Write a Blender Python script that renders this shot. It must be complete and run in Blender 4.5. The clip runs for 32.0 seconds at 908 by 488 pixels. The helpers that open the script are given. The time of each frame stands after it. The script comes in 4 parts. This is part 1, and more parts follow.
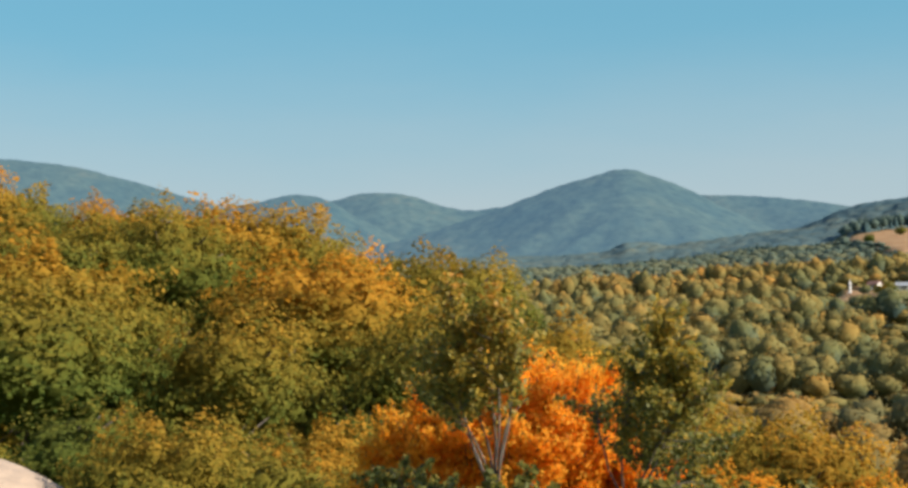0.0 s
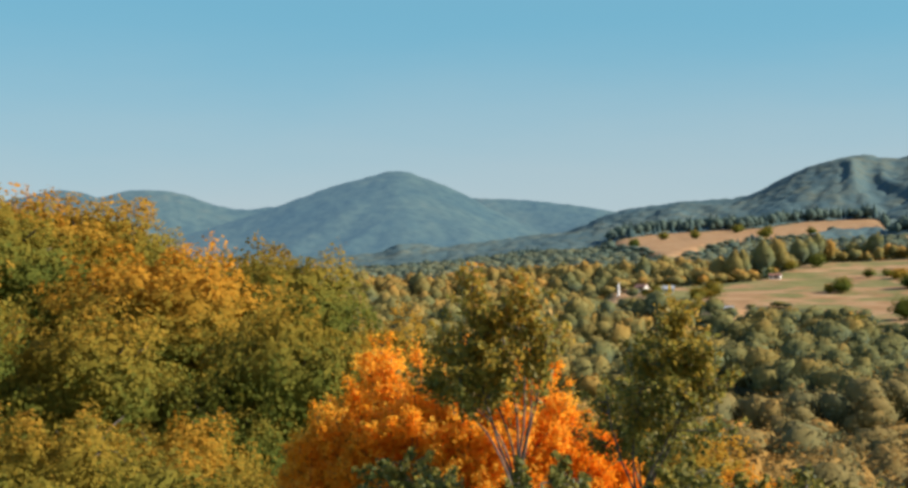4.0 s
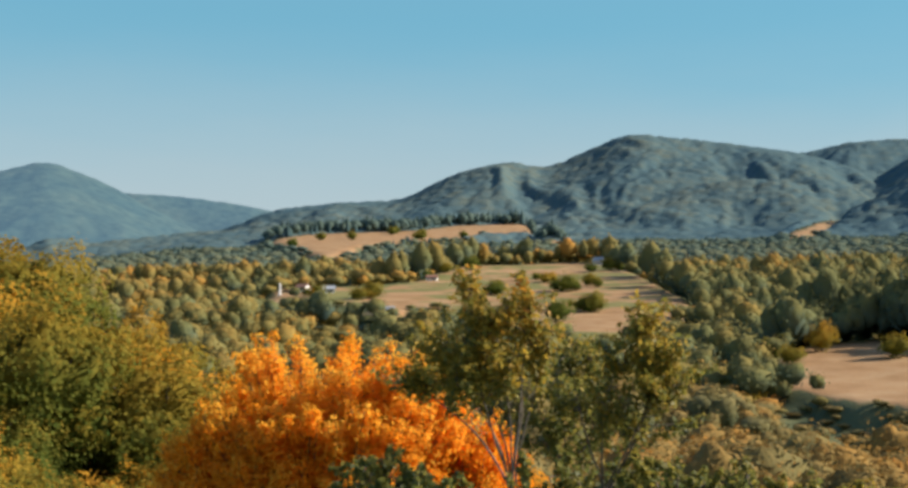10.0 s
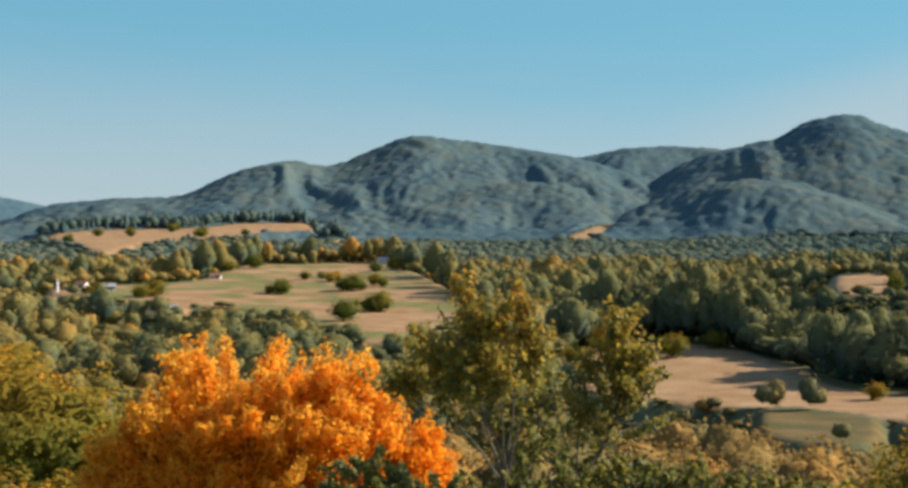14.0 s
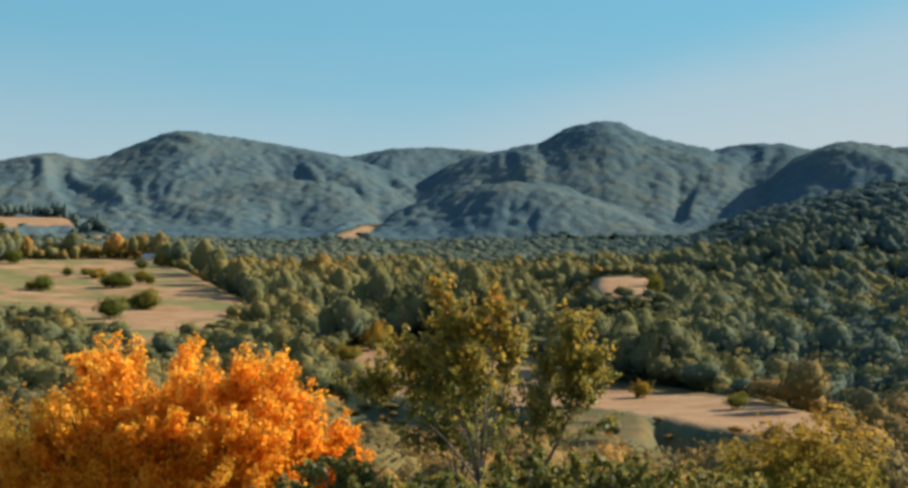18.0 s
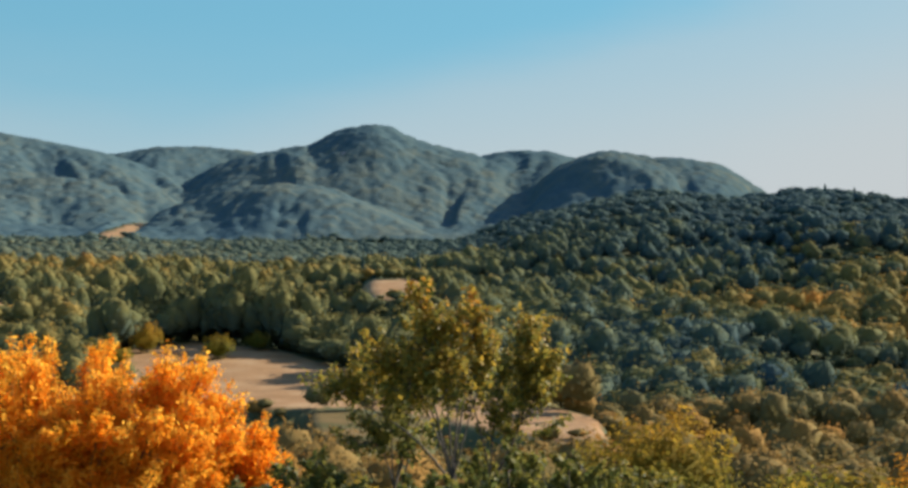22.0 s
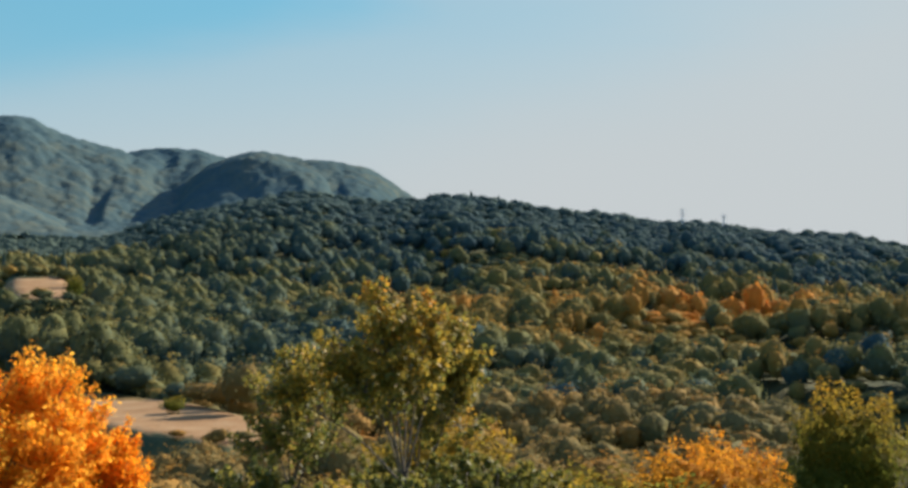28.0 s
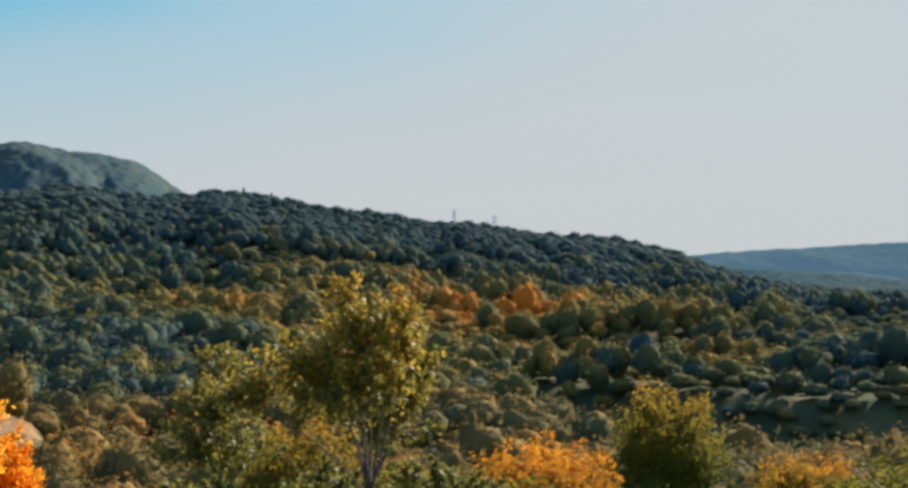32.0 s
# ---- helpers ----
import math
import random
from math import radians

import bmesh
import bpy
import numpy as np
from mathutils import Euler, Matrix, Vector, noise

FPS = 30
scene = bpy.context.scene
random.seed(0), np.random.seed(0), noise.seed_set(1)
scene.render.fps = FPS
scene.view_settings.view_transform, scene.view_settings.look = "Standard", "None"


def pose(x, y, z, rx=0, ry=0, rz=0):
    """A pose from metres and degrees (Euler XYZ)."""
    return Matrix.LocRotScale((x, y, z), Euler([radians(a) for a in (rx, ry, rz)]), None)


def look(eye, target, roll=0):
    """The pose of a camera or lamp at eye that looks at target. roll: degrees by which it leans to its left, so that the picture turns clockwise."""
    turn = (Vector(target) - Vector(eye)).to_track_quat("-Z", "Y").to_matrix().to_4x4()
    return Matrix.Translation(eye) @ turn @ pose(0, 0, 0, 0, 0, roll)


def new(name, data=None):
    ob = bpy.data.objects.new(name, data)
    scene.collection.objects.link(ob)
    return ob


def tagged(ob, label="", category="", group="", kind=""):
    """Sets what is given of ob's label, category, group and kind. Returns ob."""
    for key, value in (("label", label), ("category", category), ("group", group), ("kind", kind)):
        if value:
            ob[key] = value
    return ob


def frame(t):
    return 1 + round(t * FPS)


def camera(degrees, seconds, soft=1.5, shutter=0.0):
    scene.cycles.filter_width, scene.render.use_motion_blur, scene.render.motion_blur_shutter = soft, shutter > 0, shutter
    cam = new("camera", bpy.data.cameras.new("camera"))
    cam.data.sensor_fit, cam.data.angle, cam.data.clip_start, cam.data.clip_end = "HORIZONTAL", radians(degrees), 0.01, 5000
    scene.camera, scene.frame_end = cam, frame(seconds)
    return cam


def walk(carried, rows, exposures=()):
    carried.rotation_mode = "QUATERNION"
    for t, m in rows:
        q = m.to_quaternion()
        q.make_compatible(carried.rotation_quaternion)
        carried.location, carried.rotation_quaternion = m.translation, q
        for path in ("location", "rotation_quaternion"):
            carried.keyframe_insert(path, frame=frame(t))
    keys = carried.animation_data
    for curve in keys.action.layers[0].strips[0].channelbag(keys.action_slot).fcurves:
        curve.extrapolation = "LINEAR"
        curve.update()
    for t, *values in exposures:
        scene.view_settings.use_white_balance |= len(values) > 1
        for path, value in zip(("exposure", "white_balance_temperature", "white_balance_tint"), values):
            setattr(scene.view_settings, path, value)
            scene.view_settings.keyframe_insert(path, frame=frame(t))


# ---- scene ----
# Plan: x to the right and y ahead of the middle of the walk; a valley side rises ahead of a low knoll with trees.
cam = camera(35.04, 32.0, soft=3.2)

# seconds, x, y, z, heading (clockwise from +y), tilt, lean
PATH = [
    (0.0, 14.90, 6.78, 0.09, -36.273, 4.657, -0.121),
    (1.0, 13.90, 6.25, 0.03, -34.047, 4.670, -0.138),
    (2.0, 12.93, 5.73, -0.01, -31.780, 4.687, -0.148),
    (3.0, 11.99, 5.20, -0.04, -29.470, 4.700, -0.131),
    (3.5, 11.54, 4.95, -0.06, -28.333, 4.684, -0.123),
    (5.5, 9.74, 3.92, -0.09, -23.459, 4.641, -0.109),
    (6.0, 9.30, 3.68, -0.09, -22.292, 4.628, -0.097),
    (7.0, 8.41, 3.20, -0.09, -20.005, 4.662, -0.078),
    (8.0, 7.52, 2.73, -0.09, -17.806, 4.648, -0.058),
    (9.0, 6.63, 2.28, -0.08, -15.580, 4.625, -0.044),
    (10.0, 5.72, 1.86, -0.07, -13.349, 4.627, -0.037),
    (11.0, 4.81, 1.45, -0.06, -11.107, 4.626, -0.043),
    (12.0, 3.87, 1.09, -0.05, -8.970, 4.629, -0.042),
    (13.0, 2.93, 0.76, -0.03, -6.809, 4.614, -0.032),
    (14.0, 1.97, 0.46, -0.02, -4.587, 4.596, -0.025),
    (14.5, 1.48, 0.33, -0.02, -3.425, 4.593, -0.023),
    (16.5, -0.50, -0.09, 0.00, 1.221, 4.563, 0.019),
    (17.0, -1.01, -0.16, 0.01, 2.417, 4.553, 0.023),
    (18.0, -2.01, -0.27, 0.02, 4.773, 4.552, 0.033),
    (19.0, -3.03, -0.31, 0.02, 7.143, 4.567, 0.032),
    (20.0, -4.04, -0.31, 0.02, 9.468, 4.602, 0.047),
    (21.0, -5.05, -0.24, 0.03, 11.762, 4.622, 0.055),
    (22.0, -6.06, -0.09, 0.03, 14.079, 4.656, 0.056),
    (23.0, -7.04, 0.11, 0.03, 16.421, 4.702, 0.051),
    (24.0, -8.00, 0.40, 0.03, 18.760, 4.735, 0.043),
    (25.0, -8.92, 0.78, 0.02, 21.080, 4.749, 0.040),
    (25.5, -9.38, 0.99, 0.02, 22.272, 4.745, 0.035),
    (27.5, -11.03, 2.07, 0.03, 26.933, 4.720, 0.013),
    (28.0, -11.41, 2.41, 0.03, 28.137, 4.724, 0.019),
    (29.0, -12.10, 3.14, 0.04, 30.499, 4.726, 0.049),
    (30.0, -12.70, 3.97, 0.05, 32.841, 4.695, 0.106),
    (31.0, -13.21, 4.91, 0.06, 35.087, 4.680, 0.156),
    (32.0, -13.60, 5.96, 0.09, 37.330, 4.685, 0.178),
]


def aim(x, y, z, heading, tilt, lean):
    a, e = radians(heading), radians(tilt)
    way = Vector((math.sin(a) * math.cos(e), math.cos(a) * math.cos(e), math.sin(e)))
    eye = Vector((x, y, z))
    return look(eye, eye + way * 50.0, lean)


walk(cam, [(r[0], aim(*r[1:])) for r in PATH], exposures=((0.0, 0.95), (32.0, 0.95)))

# ---- light ----
SUN_AZ, SUN_EL = 73.0, 30.0
SKY_BLUE, SKY_TINT, SKY_LOW, SKY_VEIL = (1.50, 3.40, 4.45), (0.47, 0.93, 0.92), (3.65, 4.05, 4.2), (4.0, 4.2, 4.3)
world = bpy.data.worlds.new("sky")
scene.world = world
world.use_nodes = True
wn = world.node_tree.nodes
wl = world.node_tree.links
wn.clear()
sky = wn.new("ShaderNodeTexSky")
sky.sky_type = "NISHITA"
sky.sun_disc = False
sky.sun_elevation = radians(SUN_EL)
sky.sun_rotation = radians(SUN_AZ)
sky.altitude = 300.0
sky.air_density, sky.dust_density, sky.ozone_density = 1.0, 1.0, 2.0


def sky_math(op, a, b=0.0, c=0.0):
    n = wn.new("ShaderNodeMath")
    n.operation = op
    for k, v in enumerate((a, b, c)):
        if isinstance(v, (int, float)):
            n.inputs[k].default_value = v
        else:
            wl.new(v, n.inputs[k])
    return n.outputs[0]


def sky_mix(kind, fac, a, b):
    n = wn.new("ShaderNodeMix")
    n.data_type, n.blend_type = "RGBA", kind
    for key, v in ((0, fac), (6, a), (7, b)):
        if isinstance(v, (int, float)):
            n.inputs[key].default_value = v
        elif isinstance(v, tuple):
            n.inputs[key].default_value = (*v, 1)
        else:
            wl.new(v, n.inputs[key])
    return n.outputs[2]


# clear sky, and a thin cirrus veil that thickens towards the sun
toward = wn.new("ShaderNodeTexCoord")
split = wn.new("ShaderNodeSeparateXYZ")
wl.new(toward.outputs["Generated"], split.inputs[0])
heading = sky_math("ARCTAN2", split.outputs["X"], split.outputs["Y"])
height = sky_math("ARCSINE", split.outputs["Z"])
streak = wn.new("ShaderNodeTexNoise")
streak.inputs["Scale"].default_value, streak.inputs["Detail"].default_value = 3.0, 5.0
stretch = wn.new("ShaderNodeMapping")
stretch.inputs["Scale"].default_value = (1.0, 1.0, 4.5)
stretch.inputs["Rotation"].default_value = (0.0, 0.5, 0.0)
wl.new(toward.outputs["Generated"], stretch.inputs["Vector"])
wl.new(stretch.outputs["Vector"], streak.inputs["Vector"])
edge = sky_math("MULTIPLY_ADD", height, -2.8, sky_math("MULTIPLY_ADD", streak.outputs["Fac"], 0.30, heading))


def sky_step(v, a, b):
    n = wn.new("ShaderNodeMapRange")
    n.interpolation_type = "SMOOTHSTEP"
    n.inputs["From Min"].default_value, n.inputs["From Max"].default_value = a, b
    wl.new(v, n.inputs["Value"])
    return n.outputs["Result"]


veil = sky_math("MULTIPLY_ADD", sky_step(edge, -0.26, -0.06), 0.40, sky_math("MULTIPLY", sky_step(edge, -0.15, 0.42), 0.50))
low = wn.new("ShaderNodeMapRange")
low.interpolation_type = "SMOOTHSTEP"
low.inputs["From Min"].default_value, low.inputs["From Max"].default_value = 0.27, 0.10
low.inputs["To Max"].default_value = 0.85
wl.new(sky_math("MULTIPLY_ADD", streak.outputs["Fac"], 0.06, height), low.inputs["Value"])
clear = sky_mix("MULTIPLY", 1.0, sky.outputs["Color"], sky_mix("MIX", sky_step(height, 0.28, 0.7), SKY_TINT, (0.80, 1.25, 1.60)))
even = sky_mix("MIX", sky_math("MULTIPLY_ADD", sky_step(height, 0.3, 0.6), -0.65, 0.65), clear, SKY_BLUE)
hazed = sky_mix("MIX", low.outputs["Result"], even, SKY_LOW)
veiled = sky_mix("MIX", veil, hazed, SKY_VEIL)
bg = wn.new("ShaderNodeBackground")
bg.inputs["Strength"].default_value = 0.075
wo = wn.new("ShaderNodeOutputWorld")
wl.new(veiled, bg.inputs["Color"])
wl.new(bg.outputs["Background"], wo.inputs["Surface"])
sun_data = bpy.data.lights.new("sun", "SUN")
sun_data.energy = 4.6
sun_data.angle = radians(0.55)
sun_data.color = (1.0, 0.90, 0.76)
sun = new("sun", sun_data)
sun_way = Vector((math.sin(radians(SUN_AZ)) * math.cos(radians(SUN_EL)), math.cos(radians(SUN_AZ)) * math.cos(radians(SUN_EL)), math.sin(radians(SUN_EL))))
sun.matrix_world = look(sun_way * 100.0, (0, 0, 0))

RNG = np.random.default_rng(7)


# ---- noise and height of the land ----
def lattice(ix, iy, seed):
    h = (ix.astype(np.int64) * 374761393 + iy.astype(np.int64) * 668265263 + seed * 1442695041) & 0xFFFFFFFF
    h = ((h ^ (h >> 13)) * 1274126177) & 0xFFFFFFFF
    return ((h ^ (h >> 16)) & 0xFFFF) / 32767.5 - 1.0


def value_noise(x, y, seed=0):
    ix, iy = np.floor(x), np.floor(y)
    fx, fy = x - ix, y - iy
    fx, fy = fx * fx * (3 - 2 * fx), fy * fy * (3 - 2 * fy)
    a, b = lattice(ix, iy, seed), lattice(ix + 1, iy, seed)
    c, d = lattice(ix, iy + 1, seed), lattice(ix + 1, iy + 1, seed)
    return (a * (1 - fx) + b * fx) * (1 - fy) + (c * (1 - fx) + d * fx) * fy


def fbm(x, y, octaves=4, seed=0):
    total, amp = 0.0, 1.0
    for k in range(octaves):
        total = total + amp * value_noise(x * 2 ** k, y * 2 ** k, seed + k)
        amp *= 0.5
    return total / 1.9


def smooth_interp(v, pts):
    """Smooth curve through control points (value, level)."""
    px, py = np.array([p[0] for p in pts]), np.array([p[1] for p in pts])
    slope = np.gradient(py, px)
    i = np.clip(np.searchsorted(px, v) - 1, 0, len(px) - 2)
    h = px[i + 1] - px[i]
    u = np.clip((v - px[i]) / h, 0, 1)
    return ((1 + 2 * u) * (1 - u) ** 2 * py[i] + u * (1 - u) ** 2 * h * slope[i] + u * u * (3 - 2 * u) * py[i + 1] + u * u * (u - 1) * h * slope[i + 1])


# distance, level of the open land
BASE = [(0, -7.2), (20, -7.6), (40, -8.8), (70, -11.5), (110, -15.5), (160, -20), (230, -23), (330, -19.5), (440, -14), (540, -7), (630, 5), (770, 21),
        (970, 46), (1250, 82), (1750, 138), (2200, 193), (2450, 230), (3000, 262), (4900, 300)]
# how steeply it rises, by heading
RISE = [(-180, 0.5), (-60, 0.7), (-45, 0.76), (-29, 0.83), (-21, 0.98), (-10, 1.0), (30, 1.0), (37, 0.96), (45, 0.76), (55, 0.6), (90, 0.5), (180, 0.5)]
# wooded ridges: crest distance, foot distance, crest as (heading, degrees above eye level)
RIDGES = {
    "b": (3100, 2350, [(-24, 4.7), (-22, 5.3), (-20.7, 5.75), (-18, 6.2), (-15.3, 6.42), (-12.7, 7.5), (-11, 7.85), (-9.7, 7.68), (-8.1, 8.2), (-6.3, 8.9), (-4.5, 8.72), (-2.7, 8.48), (0.5, 8.02), (2, 7.6), (5, 6.6), (8, 5.2)]),
    "b_spur": (2650, 2250, [(-12, 5.2), (-9, 5.9), (-4, 6.8), (-1, 7.0), (1.5, 6.3), (3.5, 5.2)]),
    "saddle": (3400, 2500, [(-3, 7.2), (0.5, 8.0), (2.8, 8.44), (6, 8.2), (9, 7.6), (12, 6.0)]),
    "c": (2900, 2300, [(2, 6.2), (5.5, 8.05), (7, 8.35), (8.4, 8.62), (9.3, 9.1), (10.2, 9.3), (11.2, 9.36), (12.3, 8.88), (13.3, 8.58), (14.8, 8.25), (17, 7.3), (20, 5.6)]),
    "c_spur": (2350, 2050, [(0.8, 5.0), (1.8, 5.6), (4, 6.4), (7, 7.0), (9, 6.9), (11, 6.2), (13.5, 5.0)]),
    "cd": (3000, 2300, [(12, 7.2), (14.9, 8.25), (16.7, 8.42), (18.5, 8.15), (20.5, 7.2), (23, 5.2)]),
    "d": (2650, 2000, [(15.5, 5.0), (16.5, 6.2), (17.7, 7.5), (18.7, 8.05), (19.9, 8.35), (21.6, 8.12), (23.5, 7.92), (24.7, 7.6), (25.9, 6.84), (28, 5.2)]),
    "e": (1700, 1000, [(10, 3.2), (12.5, 4.3), (14.3, 5.15), (15.8, 5.75), (18.4, 6.34), (21, 6.76), (25.8, 6.64), (28, 6.86), (30, 6.62), (31.6, 6.32), (33.9, 6.12), (35.8, 5.75), (37.4, 5.66), (40.3, 5.23), (43.5, 4.9), (46, 4.42), (47.6, 3.88), (51, 3.2), (58, 2.6), (70, 1.0)]),
}
KNOLL = [(-100, -9), (-75, 4.5), (-60, 6.0), (-52, 5.8), (-46, 4.6), (-43, 4.4), (-39, 2.1), (-35, 1.0), (-30, -1.9), (-25.5, -3.6), (-23.5, -7.0), (-20.5, -11.5), (-17, -15.4), (-10, -16)]


def base_level(az, dist):
    z = smooth_interp(dist, BASE)
    g = smooth_interp(az, RISE)
    return np.where(z > 0, z * g, z)


def ridge_level(az, dist, ridge, canopy=10.0):
    crest_d, foot_d, pts = ridge
    crest = crest_d * np.tan(np.radians(smooth_interp(az, pts))) - canopy
    foot = base_level(az, np.full_like(dist, foot_d)) - canopy_height(foot_d) - 2
    u = np.clip((dist - foot_d) / (crest_d - foot_d), 0, 1)
    spur = fbm((az + 2.2 * value_noise(dist / 260, az / 3.1, 5)) * 0.36 + dist / 2600, dist / 800, 4, int(crest_d) % 97) * 0.012 * crest_d * (4 * u * (1 - u)) ** 0.8
    front = foot + (crest - foot) * (0.55 * u + 0.45 * u * u * (3 - 2 * u)) + spur
    front = np.minimum(front, dist * (crest / crest_d) - 9 * np.clip((1 - u) * 6, 0, 1))
    v = np.clip((dist - crest_d) / (0.35 * crest_d), 0, 1)
    back = crest - (crest * 0.9) * v * v * (3 - 2 * v)
    inside = (az > pts[0][0]) & (az < pts[-1][0]) & (dist > foot_d)
    return np.where(inside, np.where(dist < crest_d, front, back), -1e3)


# ---- open fields, as outlines of (heading, distance) ----
FIELDS = {
    "upper": ("dry", [(-20.7, 2080), (-18, 2190), (-15.5, 2240), (-12.7, 2440), (-10.2, 2470), (-10.0, 2230), (-12.0, 2180), (-13.8, 2000), (-15.2, 1960), (-16.8, 1720), (-17.6, 1560), (-18.2, 1420), (-19.3, 1700), (-20.2, 1900)]),
    "upper_tip": ("dry", [(-9.9, 2120), (-8.9, 2100), (-8.7, 2010), (-9.7, 1960)]),
    "golf": ("mixed", [(-19.7, 905), (-18.5, 985), (-16.3, 1000), (-14.8, 1040), (-13.0, 1210), (-10, 1300), (-7.1, 1310), (-6.0, 1140), (-4.9, 1000), (-3.4, 850), (-4.6, 740), (-6.2, 650), (-8.0, 640), (-9.6, 720), (-11.5, 800), (-13.5, 835), (-16.5, 850), (-18.4, 865)]),
    "meadow": ("dry", [(-0.6, 600), (1.4, 640), (3.6, 655), (5.6, 640), (7.3, 610), (9.6, 565), (11.2, 520), (13.8, 490), (16.5, 455), (19.0, 405), (19.8, 372), (17.4, 350), (14, 385), (11, 425), (8.5, 445), (6, 440), (2.5, 480), (0.0, 520)]),
    "glade": ("dry", [(9.9, 1030), (12.4, 1040), (12.9, 950), (13.3, 900), (12.2, 885), (11.0, 900), (10.2, 930)]),
    "stripe": ("dry", [(-0.5, 2000), (0.4, 2180), (1.8, 2440), (2.1, 2400), (1.2, 2150), (0.4, 1960)]),
    "far_strip": ("dry", [(-29.8, 2480), (-28.2, 2560), (-27.6, 2500), (-29.0, 2350)]),
    "yard": ("dry", [(-20.8, 930), (-19.6, 1000), (-18.9, 960), (-20.2, 890)]),
    "green_strip": ("green", [(9.3, 565), (11.2, 524), (13.0, 506), (15.2, 482), (14.6, 468), (12, 488), (9.8, 530)]),
    "heath": ("green", [(7.0, 425), (9, 432), (11.5, 412), (12.6, 385), (11.8, 352), (9.4, 345), (7.6, 372)]),
    "lane": ("dry", [(-16.3, 945), (-12.5, 962), (-8.6, 972), (-5.6, 960), (-5.6, 985), (-8.6, 1002), (-12.5, 994), (-16.3, 975)]),
    "yard_mid": ("mixed", [(-16.6, 830), (-14.9, 850), (-14.8, 770), (-16.4, 760)]),
    "track": ("dirt", [(-47, 43), (-39, 42), (-33.5, 43), (-32.2, 48), (-34, 53), (-40, 54), (-47, 55)]),
}


def inside_outline(az, dist, pts):
    u, v = az, np.log(np.maximum(dist, 1.0)) * 40
    hit = np.zeros(az.shape, bool)
    n = len(pts)
    for i in range(n):
        x1, y1 = pts[i][0], math.log(pts[i][1]) * 40
        x2, y2 = pts[(i + 1) % n][0], math.log(pts[(i + 1) % n][1]) * 40
        cond = ((y1 > v) != (y2 > v))
        hit ^= cond & (u < (x2 - x1) * (v - y1) / (y2 - y1 + 1e-9) + x1)
    return hit


def field_masks(x, y):
    az, dist = np.degrees(np.arctan2(x, y)), np.hypot(x, y)
    wob = fbm(x / 40, y / 40, 3, 21)
    az2, d2 = az + wob * 0.18, dist * (1 + 0.012 * fbm(x / 35, y / 35, 3, 27))
    out = {"dry": np.zeros(az.shape), "mixed": np.zeros(az.shape), "green": np.zeros(az.shape), "dirt": np.zeros(az.shape)}
    for what, pts in FIELDS.values():
        out[what] = np.maximum(out[what], inside_outline(az2, d2, pts).astype(float))
    return out


def box_blur(a, n, axis):
    k = np.ones(2 * n + 1) / (2 * n + 1)
    pad = [(n, n) if ax == axis else (0, 0) for ax in range(2)]
    return np.apply_along_axis(lambda r: np.convolve(r, k, "valid"), axis, np.pad(a, pad, mode="edge"))


# share of open land on a fan-shaped grid, softened, so that woods stand a little lower than the fields
FAN_A, FAN_L = np.arange(-64, 64.01, 0.1), np.arange(math.log(140), math.log(3000), 0.008)
_A, _L = np.meshgrid(FAN_A, FAN_L, indexing="ij")
_m = field_masks(np.exp(_L) * np.sin(np.radians(_A)), np.exp(_L) * np.cos(np.radians(_A)))
OPEN = np.maximum(np.maximum(_m["dry"], _m["mixed"]), _m["green"])
for _k in range(2):
    OPEN = box_blur(box_blur(OPEN, 2, 0), 2, 1)


def openness(az, dist):
    i = np.clip((az - FAN_A[0]) / 0.1, 0, len(FAN_A) - 1.001)
    j = np.clip((np.log(np.maximum(dist, 1)) - FAN_L[0]) / 0.008, 0, len(FAN_L) - 1.001)
    a, b = i.astype(int), j.astype(int)
    fi, fj = i - a, j - b
    return (OPEN[a, b] * (1 - fi) + OPEN[a + 1, b] * fi) * (1 - fj) + (OPEN[a, b + 1] * (1 - fi) + OPEN[a + 1, b + 1] * fi) * fj


def canopy_height(dist):
    return np.interp(dist, [150, 300, 480, 900, 1400, 2200, 3400], [0, 7, 11, 15, 17, 16, 12])


